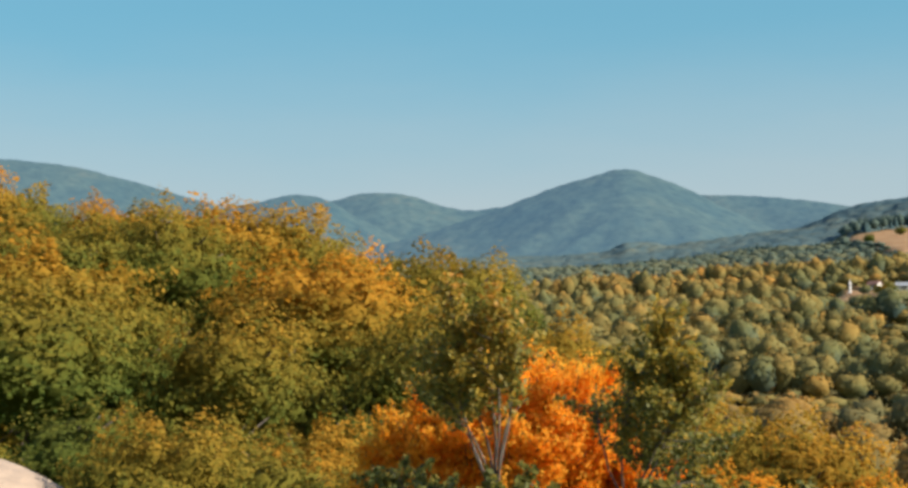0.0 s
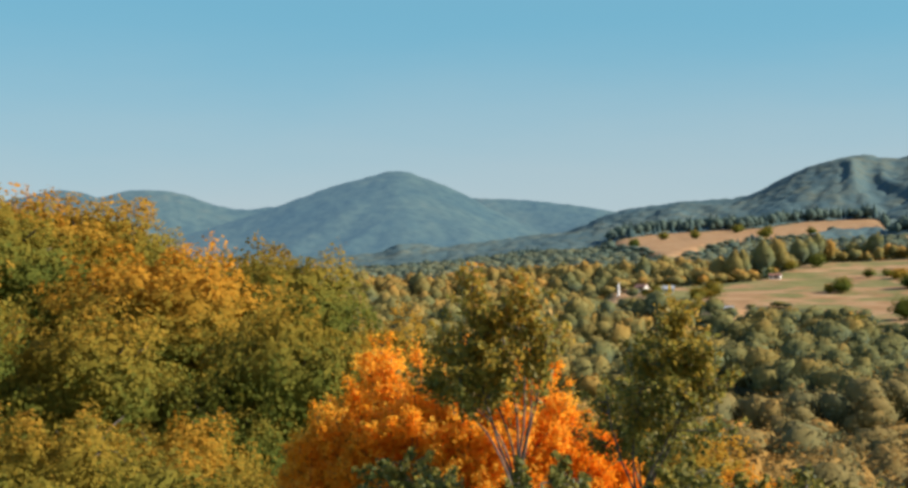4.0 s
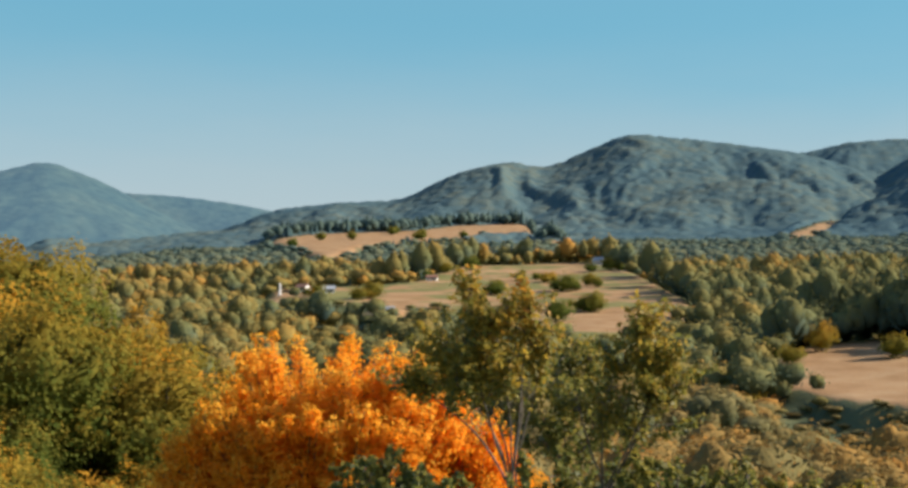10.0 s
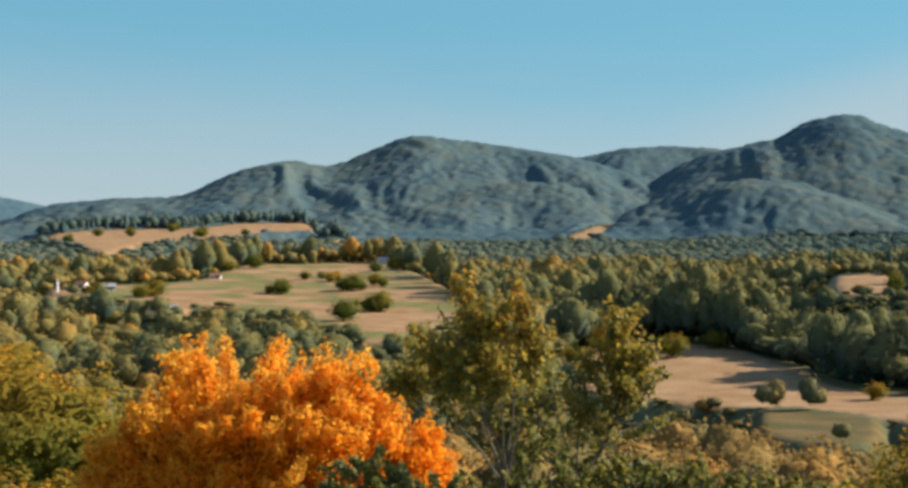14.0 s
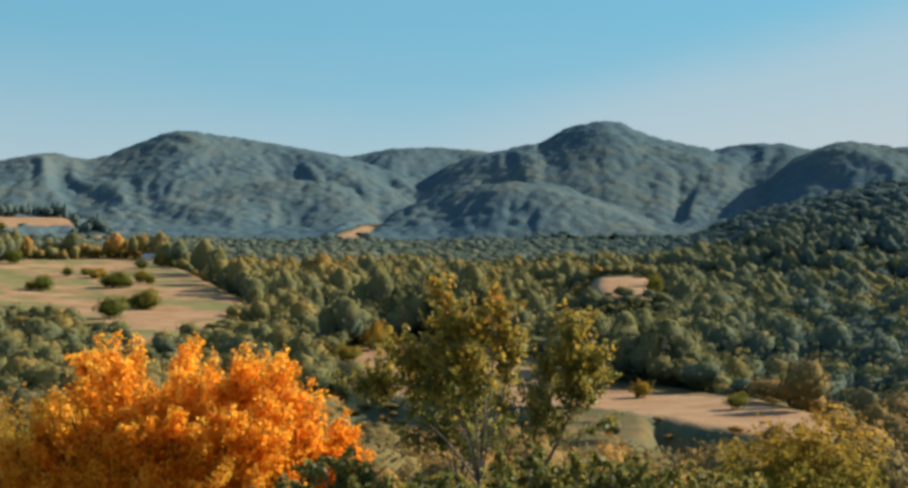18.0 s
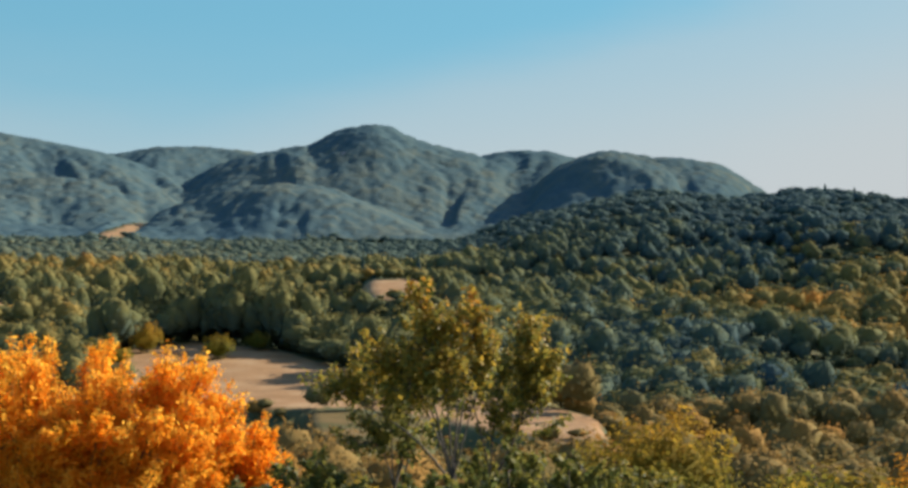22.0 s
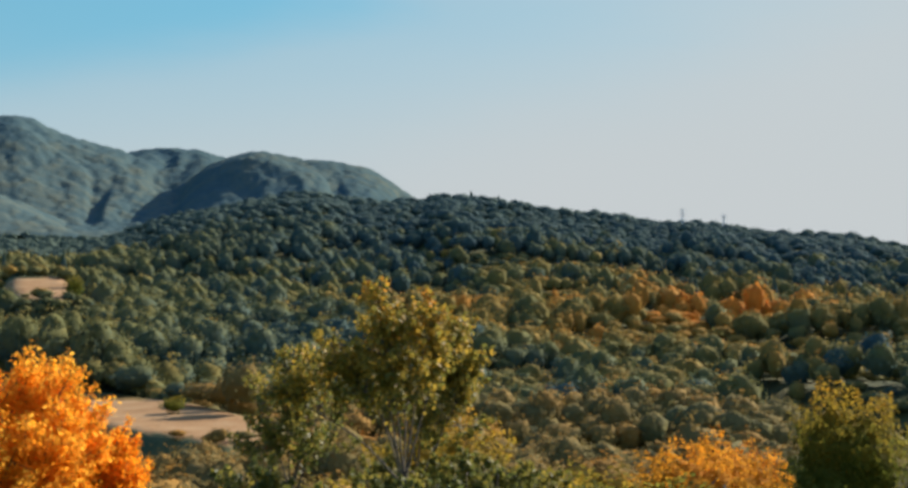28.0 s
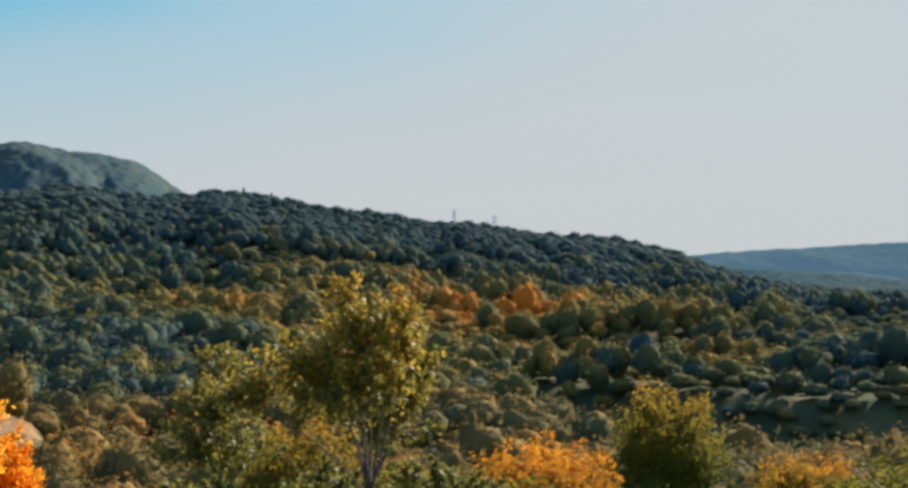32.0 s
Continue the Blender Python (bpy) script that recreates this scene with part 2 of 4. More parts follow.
def level(x, y):
    az, dist = np.degrees(np.arctan2(x, y)), np.hypot(x, y)
    z = base_level(az, dist)
    kn = np.maximum(smooth_interp(az, KNOLL), -30)
    w = np.exp(-((dist - 112) / np.where(dist < 112, 38, 46)) ** 2)
    z = z + np.maximum(kn - base_level(az, np.full_like(dist, 112.0)), 0) * w * (az > -100) * (az < -10)
    z = z + 5.4 * np.exp(-((x + 30.2) ** 2 + (y - 37.5) ** 2) / 60)
    clear_here = np.maximum(openness(az, dist), np.maximum(openness(az, dist * 0.95), openness(az, dist * 1.03)))
    z = z - canopy_height(dist) * (1 - clear_here)
    u = np.clip((az - 28) / 14, 0, 1)
    bed = smooth_interp(az, [(-180, 700), (20, 700), (32, 690), (42, 560), (48, 530), (56, 510), (180, 500)])
    z = z - (8 + 22 * u) * u * np.exp(-((dist - bed) / np.where(dist < bed, 105, 36)) ** 2)
    fold = np.clip((dist - 250) / 250, 0, 1) * (1 - clear_here)
    z = z + fbm((x - 0.5 * y) / 120 + 3.3, (y + 0.5 * x) / 190, 3, 17) * 17 * fold * np.clip((1500 - dist) / 400, 0.3, 1)
    land = z
    for ridge in RIDGES.values():
        land = np.maximum(land, ridge_level(az, dist, ridge, 15.0 if ridge[0] < 2000 else 10.0))
    grow = np.clip((dist - 150) / 900, 0, 1) * np.clip((land - z) / 40 + 0.35, 0, 1)
    gully = fbm(x / 210, y / 210, 4, 3) * 9
    return land + gully * grow + 0.8 * fbm(x / 30, y / 30, 3, 9) * np.clip((dist - 60) / 200, 0, 1)


# ---- materials ----
def node_material(name):
    m = bpy.data.materials.new(name)
    m.use_nodes = True
    m.node_tree.nodes.clear()
    return m, m.node_tree.nodes, m.node_tree.links


def ramp(nodes, stops, interp="LINEAR"):
    r = nodes.new("ShaderNodeValToRGB")
    r.color_ramp.interpolation = interp
    while len(r.color_ramp.elements) < len(stops):
        r.color_ramp.elements.new(0.5)
    for el, (p, c) in zip(r.color_ramp.elements, stops):
        el.position, el.color = p, (*c, 1)
    return r


def maths(nodes, links, op, a, b):
    n = nodes.new("ShaderNodeMath")
    n.operation = op
    for k, v in enumerate((a, b)):
        if isinstance(v, (int, float)):
            n.inputs[k].default_value = v
        else:
            links.new(v, n.inputs[k])
    return n.outputs[0]


def noise_node(nodes, links, scale, detail=4.0, vector=None):
    n = nodes.new("ShaderNodeTexNoise")
    n.inputs["Scale"].default_value, n.inputs["Detail"].default_value = scale, detail
    if vector is not None:
        links.new(vector, n.inputs["Vector"])
    return n.outputs["Fac"]


def mix_rgb(nodes, links, fac, a, b):
    n = nodes.new("ShaderNodeMix")
    n.data_type = "RGBA"
    for key, v in ((0, fac), (6, a), (7, b)):
        if isinstance(v, (int, float)):
            n.inputs[key].default_value = v
        elif isinstance(v, tuple):
            n.inputs[key].default_value = (*v, 1)
        else:
            links.new(v, n.inputs[key])
    return n.outputs[2]


def leaf_material(name, stops, spread=0.22, through_light=0.3, glow=None, object_random=0.0, grain=0.0, grain_scale=0.7, relief=0.45, dapple=0.0, gloss=0.05, rough=0.9):
    m, n, l = node_material(name)
    tint = n.new("ShaderNodeAttribute")
    tint.attribute_name = "tint"
    geo = n.new("ShaderNodeNewGeometry")
    v = maths(n, l, "MULTIPLY_ADD", geo.outputs["Random Per Island"], spread)
    v.node.inputs[2].default_value = -spread / 2
    v = maths(n, l, "ADD", v, tint.outputs["Fac"])
    if object_random:
        info = n.new("ShaderNodeObjectInfo")
        r = maths(n, l, "MULTIPLY_ADD", info.outputs["Random"], object_random)
        r.node.inputs[2].default_value = -object_random / 2
        v = maths(n, l, "ADD", v, r)
    b = n.new("ShaderNodeBsdfPrincipled")
    t = n.new("ShaderNodeBsdfTranslucent")
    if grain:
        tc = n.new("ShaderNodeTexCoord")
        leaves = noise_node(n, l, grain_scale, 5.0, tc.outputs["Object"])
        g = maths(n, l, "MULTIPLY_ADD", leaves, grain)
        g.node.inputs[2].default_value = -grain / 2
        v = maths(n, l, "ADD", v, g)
        bump = n.new("ShaderNodeBump")
        bump.inputs["Strength"].default_value, bump.inputs["Distance"].default_value = relief, 0.9 / grain_scale
        l.new(leaves, bump.inputs["Height"])
        l.new(bump.outputs["Normal"], b.inputs["Normal"])
        l.new(bump.outputs["Normal"], t.inputs["Normal"])
    col = ramp(n, stops)
    l.new(v, col.inputs["Fac"])
    # Dapple darkens the hollows between leaf clumps and brightens their tops: painted shade.
    if dapple:
        fleck = ramp(n, [(0.36, (1 - dapple,) * 3), (0.5, (1, 1, 1)), (0.66, (1 + 0.7 * dapple,) * 3)])
        l.new(leaves, fleck.inputs["Fac"])
        mul = n.new("ShaderNodeMix")
        mul.data_type, mul.blend_type = "RGBA", "MULTIPLY"
        mul.inputs[0].default_value = 1.0
        l.new(col.outputs["Color"], mul.inputs[6])
        l.new(fleck.outputs["Color"], mul.inputs[7])
        final = mul.outputs[2]
    else:
        final = col.outputs["Color"]
    b.inputs["Roughness"].default_value = rough
    b.inputs["Specular IOR Level"].default_value = gloss
    l.new(final, b.inputs["Base Color"])
    l.new(final, t.inputs["Color"])
    mix = n.new("ShaderNodeMixShader")
    mix.inputs["Fac"].default_value = through_light
    l.new(b.outputs["BSDF"], mix.inputs[1])
    l.new(t.outputs["BSDF"], mix.inputs[2])
    o = n.new("ShaderNodeOutputMaterial")
    last = mix.outputs["Shader"]
    if glow:
        e = n.new("ShaderNodeEmission")
        e.inputs["Color"].default_value, e.inputs["Strength"].default_value = (*glow[0], 1), glow[1]
        add = n.new("ShaderNodeAddShader")
        l.new(last, add.inputs[0])
        l.new(e.outputs["Emission"], add.inputs[1])
        last = add.outputs["Shader"]
    l.new(last, o.inputs["Surface"])
    return m


# Blue in the low stops paints air haze into the valley woods.
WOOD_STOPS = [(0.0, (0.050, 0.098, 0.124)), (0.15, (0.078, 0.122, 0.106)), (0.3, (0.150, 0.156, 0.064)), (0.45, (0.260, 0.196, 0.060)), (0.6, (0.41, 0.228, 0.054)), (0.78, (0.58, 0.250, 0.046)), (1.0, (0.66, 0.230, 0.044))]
M_WOOD = leaf_material("hazed_valley_foliage", WOOD_STOPS, spread=0.05, grain=0.18, grain_scale=1.0, through_light=0.30, relief=0.45)
# Some haze blue is painted into the scrub too.
M_VALLEY = leaf_material("scrub_foliage", [(0.0, (0.060, 0.096, 0.076)), (0.25, (0.116, 0.132, 0.068)), (0.45, (0.205, 0.162, 0.062)), (0.65, (0.34, 0.195, 0.054)), (0.85, (0.50, 0.222, 0.044)), (1.0, (0.58, 0.226, 0.040))], spread=0.06, grain=0.2, grain_scale=1.6, through_light=0.28, relief=0.45)
M_KNOLL = leaf_material("knoll_foliage", [(0.0, (0.062, 0.108, 0.022)), (0.25, (0.148, 0.160, 0.028)), (0.5, (0.305, 0.215, 0.030)), (0.72, (0.50, 0.262, 0.030)), (1.0, (0.68, 0.30, 0.026))], spread=0.10, object_random=0.2, through_light=0.52, grain=0.3, grain_scale=1.6, relief=0.6, gloss=0.12)
M_ORANGE = leaf_material("orange_foliage", [(0.0, (0.56, 0.135, 0.008)), (0.3, (0.80, 0.25, 0.012)), (0.65, (0.90, 0.38, 0.022)), (1.0, (0.93, 0.54, 0.07))], spread=0.34, through_light=0.68)
M_OLIVE = leaf_material("olive_foliage", [(0.0, (0.062, 0.092, 0.028)), (0.35, (0.158, 0.166, 0.040)), (0.6, (0.31, 0.25, 0.046)), (0.85, (0.50, 0.32, 0.044)), (1.0, (0.56, 0.25, 0.04))], spread=0.55, through_light=0.52, gloss=0.3, rough=0.55)
# Hills and mountains: haze blue is mixed into the leaf colours, strongest far off.
M_HILL = leaf_material("hazed_hillside_foliage", [(0.0, (0.064, 0.114, 0.126)), (0.4, (0.118, 0.160, 0.122)), (0.7, (0.230, 0.214, 0.106)), (1.0, (0.42, 0.235, 0.070))], spread=0.06, grain=0.22, grain_scale=0.5, through_light=0.36, relief=0.4)
M_FAR = leaf_material("hazed_mountain_foliage", [(0.0, (0.052, 0.104, 0.138)), (0.4, (0.090, 0.140, 0.146)), (0.75, (0.160, 0.172, 0.126)), (1.0, (0.24, 0.185, 0.095))], spread=0.0, grain=0.4, grain_scale=0.12, relief=0.2, through_light=0.2, gloss=0.0, rough=1.0)
# Blue emission on the far ranges imitates air haze over their leaves.
M_DISTANT = leaf_material("distant_foliage_haze", [(0.0, (0.022, 0.042, 0.038)), (0.5, (0.044, 0.064, 0.046)), (1.0, (0.085, 0.080, 0.046))], glow=((0.25, 0.47, 0.70), 0.15), grain=0.4, grain_scale=0.035, relief=0.25, dapple=0.2, gloss=0.0, rough=1.0, through_light=0.0)


def bark_material(name, dark, pale, scale=9.0):
    m, n, l = node_material(name)
    tc = n.new("ShaderNodeTexCoord")
    mp = n.new("ShaderNodeMapping")
    mp.inputs["Scale"].default_value = (1, 1, 0.18)
    l.new(tc.outputs["Object"], mp.inputs["Vector"])
    f = noise_node(n, l, scale, 6.0, mp.outputs["Vector"])
    c = ramp(n, [(0.35, dark), (0.65, pale)])
    l.new(f, c.inputs["Fac"])
    b = n.new("ShaderNodeBsdfPrincipled")
    b.inputs["Roughness"].default_value = 0.85
    l.new(c.outputs["Color"], b.inputs["Base Color"])
    bump = n.new("ShaderNodeBump")
    bump.inputs["Strength"].default_value = 0.5
    l.new(f, bump.inputs["Height"])
    l.new(bump.outputs["Normal"], b.inputs["Normal"])
    o = n.new("ShaderNodeOutputMaterial")
    l.new(b.outputs["BSDF"], o.inputs["Surface"])
    return m


M_BARK = bark_material("grey_bark", (0.055, 0.045, 0.036), (0.165, 0.135, 0.105))
M_BARK_DARK = bark_material("brown_bark", (0.045, 0.035, 0.026), (0.13, 0.10, 0.075))


def land_material():
    m, n, l = node_material("land")
    tc = n.new("ShaderNodeTexCoord")
    co = tc.outputs["Object"]
    fine, mid, big = noise_node(n, l, 0.9, 5.0, co), noise_node(n, l, 0.06, 5.0, co), noise_node(n, l, 0.012, 4.0, co)
    floor = ramp(n, [(0.3, (0.06, 0.078, 0.040)), (0.55, (0.095, 0.10, 0.045)), (0.75, (0.15, 0.12, 0.05))])
    l.new(mid, floor.inputs["Fac"])
    dry = ramp(n, [(0.28, (0.205, 0.108, 0.046)), (0.5, (0.300, 0.172, 0.080)), (0.72, (0.375, 0.245, 0.130))])
    l.new(maths(n, l, "MULTIPLY_ADD", fine, 0.3), dry.inputs["Fac"])
    dry.inputs["Fac"].links[0].from_node.inputs[2].default_value = 0.0
    add = dry.inputs["Fac"].links[0].from_node
    l.new(maths(n, l, "MULTIPLY", mid, 0.75), add.inputs[2])
    green = ramp(n, [(0.35, (0.078, 0.072, 0.024)), (0.65, (0.165, 0.105, 0.038))])
    l.new(mid, green.inputs["Fac"])
    patch = ramp(n, [(0.45, (0, 0, 0)), (0.53, (1, 1, 1))])
    l.new(noise_node(n, l, 0.024, 4.0, co), patch.inputs["Fac"])
    turf = ramp(n, [(0.3, (0.110, 0.118, 0.036)), (0.7, (0.215, 0.180, 0.066))])
    l.new(mid, turf.inputs["Fac"])
    mixed = mix_rgb(n, l, patch.outputs["Color"], turf.outputs["Color"], dry.outputs["Color"])
    far = n.new("ShaderNodeAttribute")
    far.attribute_name = "canopy"
    col = mix_rgb(n, l, far.outputs["Fac"], floor.outputs["Color"], (0.075, 0.098, 0.052))
    for key, c in (("dry", dry.outputs["Color"]), ("mixed", mixed), ("green", green.outputs["Color"])):
        a = n.new("ShaderNodeAttribute")
        a.attribute_name = key
        col = mix_rgb(n, l, a.outputs["Fac"], col, c)
    a = n.new("ShaderNodeAttribute")
    a.attribute_name = "dirt"
    col = mix_rgb(n, l, a.outputs["Fac"], col, (0.36, 0.275, 0.205))
    b = n.new("ShaderNodeBsdfPrincipled")
    b.inputs["Roughness"].default_value = 0.95
    b.inputs["Specular IOR Level"].default_value = 0.1
    l.new(col, b.inputs["Base Color"])
    bump = n.new("ShaderNodeBump")
    bump.inputs["Strength"].default_value, bump.inputs["Distance"].default_value = 0.6, 0.6
    l.new(fine, bump.inputs["Height"])
    l.new(bump.outputs["Normal"], b.inputs["Normal"])
    o = n.new("ShaderNodeOutputMaterial")
    l.new(b.outputs["BSDF"], o.inputs["Surface"])
    return m


M_LAND = land_material()


# ---- mesh helpers ----
def mesh_from(name, verts, faces, material, attrs=None, smooth=False):
    """A mesh from numpy arrays; faces all of one corner count, or a list of such arrays."""
    groups = faces if isinstance(faces, list) else [faces]
    groups = [np.asarray(g, np.int32) for g in groups if len(g)]
    me = bpy.data.meshes.new(name)
    me.vertices.add(len(verts))
    me.vertices.foreach_set("co", np.asarray(verts, np.float32).ravel())
    loops = np.concatenate([g.ravel() for g in groups])
    sizes = np.concatenate([np.full(len(g), g.shape[1], np.int32) for g in groups])
    starts = np.concatenate([[0], np.cumsum(sizes)[:-1]]).astype(np.int32)
    me.loops.add(len(loops))
    me.loops.foreach_set("vertex_index", loops)
    me.polygons.add(len(sizes))
    me.polygons.foreach_set("loop_start", starts)
    me.polygons.foreach_set("use_smooth", np.full(len(sizes), smooth, bool))
    for key, values in (attrs or {}).items():
        at = me.attributes.new(key, "FLOAT", "POINT")
        at.data.foreach_set("value", np.asarray(values, np.float32))
    me.materials.append(material)
    me.update(calc_edges=True)
    return me


def part(name, me, parent, label=""):
    ob = new(name, me)
    ob.parent = parent
    return tagged(ob, label)


# ---- the land, one sheet to the horizon ----
def build_land():
    az = np.unique(np.concatenate([np.arange(-180, -60, 4.0), np.arange(-60, 60.01, 0.28), np.arange(64, 177, 4.0)]))
    rings = [4.0]
    while rings[-1] < 4900:
        d = rings[-1]
        rings.append(d * (1.035 if d < 250 else 1.011 if d < 1400 else 1.016 if d < 2700 else 1.03))
    rings = np.array(rings)
    A, D = np.meshgrid(np.radians(az), rings)
    X, Y = D * np.sin(A), D * np.cos(A)
    Z = level(X, Y)
    n, k = len(az), len(rings)
    i, j = np.meshgrid(np.arange(k - 1), np.arange(n), indexing="ij")
    j2 = (j + 1) % n
    quads = np.stack([i * n + j, (i + 1) * n + j, (i + 1) * n + j2, i * n + j2], -1).reshape(-1, 4)[:, ::-1]
    verts = np.concatenate([np.stack([X.ravel(), Y.ravel(), Z.ravel()], 1), [[0, 0, -7.2]]])
    fan = np.stack([np.full(n, n * k), np.arange(n), (np.arange(n) + 1) % n], 1)[:, ::-1]
    masks = field_masks(verts[:, 0], verts[:, 1])
    masks["canopy"] = np.clip((np.hypot(verts[:, 0], verts[:, 1]) - 1300) / 500, 0, 1)
    me = mesh_from("ground", verts, [quads, fan], M_LAND, masks, True)
    return tagged(new("ground", me), "wooded valley side with dry tan meadows and forest floor", "ground", kind="structure")


build_land()


# ---- distant ranges ----
def ico(sub):
    bm = bmesh.new()
    bmesh.ops.create_icosphere(bm, subdivisions=sub, radius=1.0)
    v = np.array([p.co[:] for p in bm.verts])
    f = np.array([[p.index for p in q.verts] for q in bm.faces])
    bm.free()
    return v, f


RANGES = {
    "z_west": (4600, 900, [(-66, 7.2), (-58, 7.7), (-50.3, 7.42), (-48.5, 6.98), (-46.5, 6.45), (-44, 5.7), (-41, 4.6)]),
    "z_near": (3900, 700, [(-48, 5.2), (-46, 5.9), (-43.7, 6.38), (-42.4, 6.67), (-41.2, 6.5), (-39.8, 5.72), (-38.2, 4.92), (-36, 4.0)]),
    "z_far": (4350, 700, [(-46, 4.8), (-44, 5.4), (-41, 6.41), (-39.2, 6.76), (-38, 6.68), (-36.6, 6.26), (-35.7, 6.07), (-34.1, 6.16), (-30, 6.0), (-26, 5)]),
    "cone": (3700, 900, [(-41, 4.2), (-37.5, 5.04), (-35, 5.84), (-33.8, 6.29), (-31.9, 6.97), (-30.1, 7.47), (-29.2, 7.64), (-28.3, 7.42), (-26.7, 6.77), (-25.6, 6.2), (-24, 5.4), (-21, 4.4)]),
    "behind_cone": (4400, 600, [(-31, 6.0), (-28, 6.5), (-25.9, 6.53), (-23.8, 6.42), (-21.4, 6.1), (-19, 5.6), (-15, 4.9)]),
    "east_haze": (4650, 600, [(38, 3.4), (43, 4.0), (46.9, 4.29), (48.9, 4.43), (51.2, 4.51), (54.8, 4.66), (60, 4.6), (66, 4.0)]),
    "east_low": (3200, 500, [(44, 2.4), (47, 3.0), (50.4, 3.5), (52.1, 3.6), (54.7, 3.25), (60, 3.3), (66, 2.6)]),
}


def build_range(pts, crest_d, depth, label):
    az = np.arange(pts[0][0], pts[-1][0] + 0.01, 0.11)
    u = np.concatenate([np.linspace(0, 1, 46), np.linspace(1.05, 1.5, 6)])
    A, U = np.meshgrid(az, u)
    D = crest_d + depth * (U - 1)
    crest = crest_d * np.tan(np.radians(smooth_interp(A, pts))) - 4
    foot = base_level(A, D * 0 + crest_d - depth) - 60
    prof = np.where(U < 1, 0.6 * U + 0.4 * U * U * (3 - 2 * U), 1 - (U - 1) * 0.9)
    X, Y = D * np.sin(np.radians(A)), D * np.cos(np.radians(A))
    spur = np.abs(fbm(X / 420, Y / 900, 3, 41)) * 70 * np.clip(U * (1 - U) * 4, 0, 1) * (U < 1)
    lump = fbm(X / 30, Y / 30, 2, 45) * 4
    Z = foot + (crest - foot) * prof - spur + lump
    n, k = len(az), len(u)
    i, j = np.meshgrid(np.arange(k - 1), np.arange(n - 1), indexing="ij")
    quads = np.stack([i * n + j, i * n + j + 1, (i + 1) * n + j + 1, (i + 1) * n + j], -1).reshape(-1, 4)
    tint = 0.35 + 0.35 * fbm(X / 160, Y / 160, 4, 51) + 0.25 * fbm(X / 24, Y / 24, 2, 55)
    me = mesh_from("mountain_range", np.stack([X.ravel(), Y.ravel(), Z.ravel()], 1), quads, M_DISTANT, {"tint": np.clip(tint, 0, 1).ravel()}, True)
    return tagged(new("backdrop", me), label, "mountain", kind="structure")


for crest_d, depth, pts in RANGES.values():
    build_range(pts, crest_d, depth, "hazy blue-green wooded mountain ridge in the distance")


# ---- crowns of leaf sprays ----
def quads_at(rng, p, out, size, stretch=1.5, jitter=0.7):
    """A small quad at each point, facing roughly outward."""
    n = len(p)
    nor = out + rng.normal(size=(n, 3)) * jitter
    nor /= np.linalg.norm(nor, axis=1)[:, None]
    t = np.cross(nor, rng.normal(size=(n, 3)))
    t /= np.linalg.norm(t, axis=1)[:, None] + 1e-9
    b = np.cross(nor, t)
    s = (size * (0.6 + 0.8 * rng.random(n)))[:, None] if np.isscalar(size) else size[:, None]
    t, b = t * s * stretch * 0.5, b * s * 0.5
    v = np.stack([p - t, p - b * 0.9 - t * 0.1, p + t, p + b * 0.9 - t * 0.1], 1).reshape(-1, 3)
    return v, np.arange(4 * n).reshape(-1, 4)


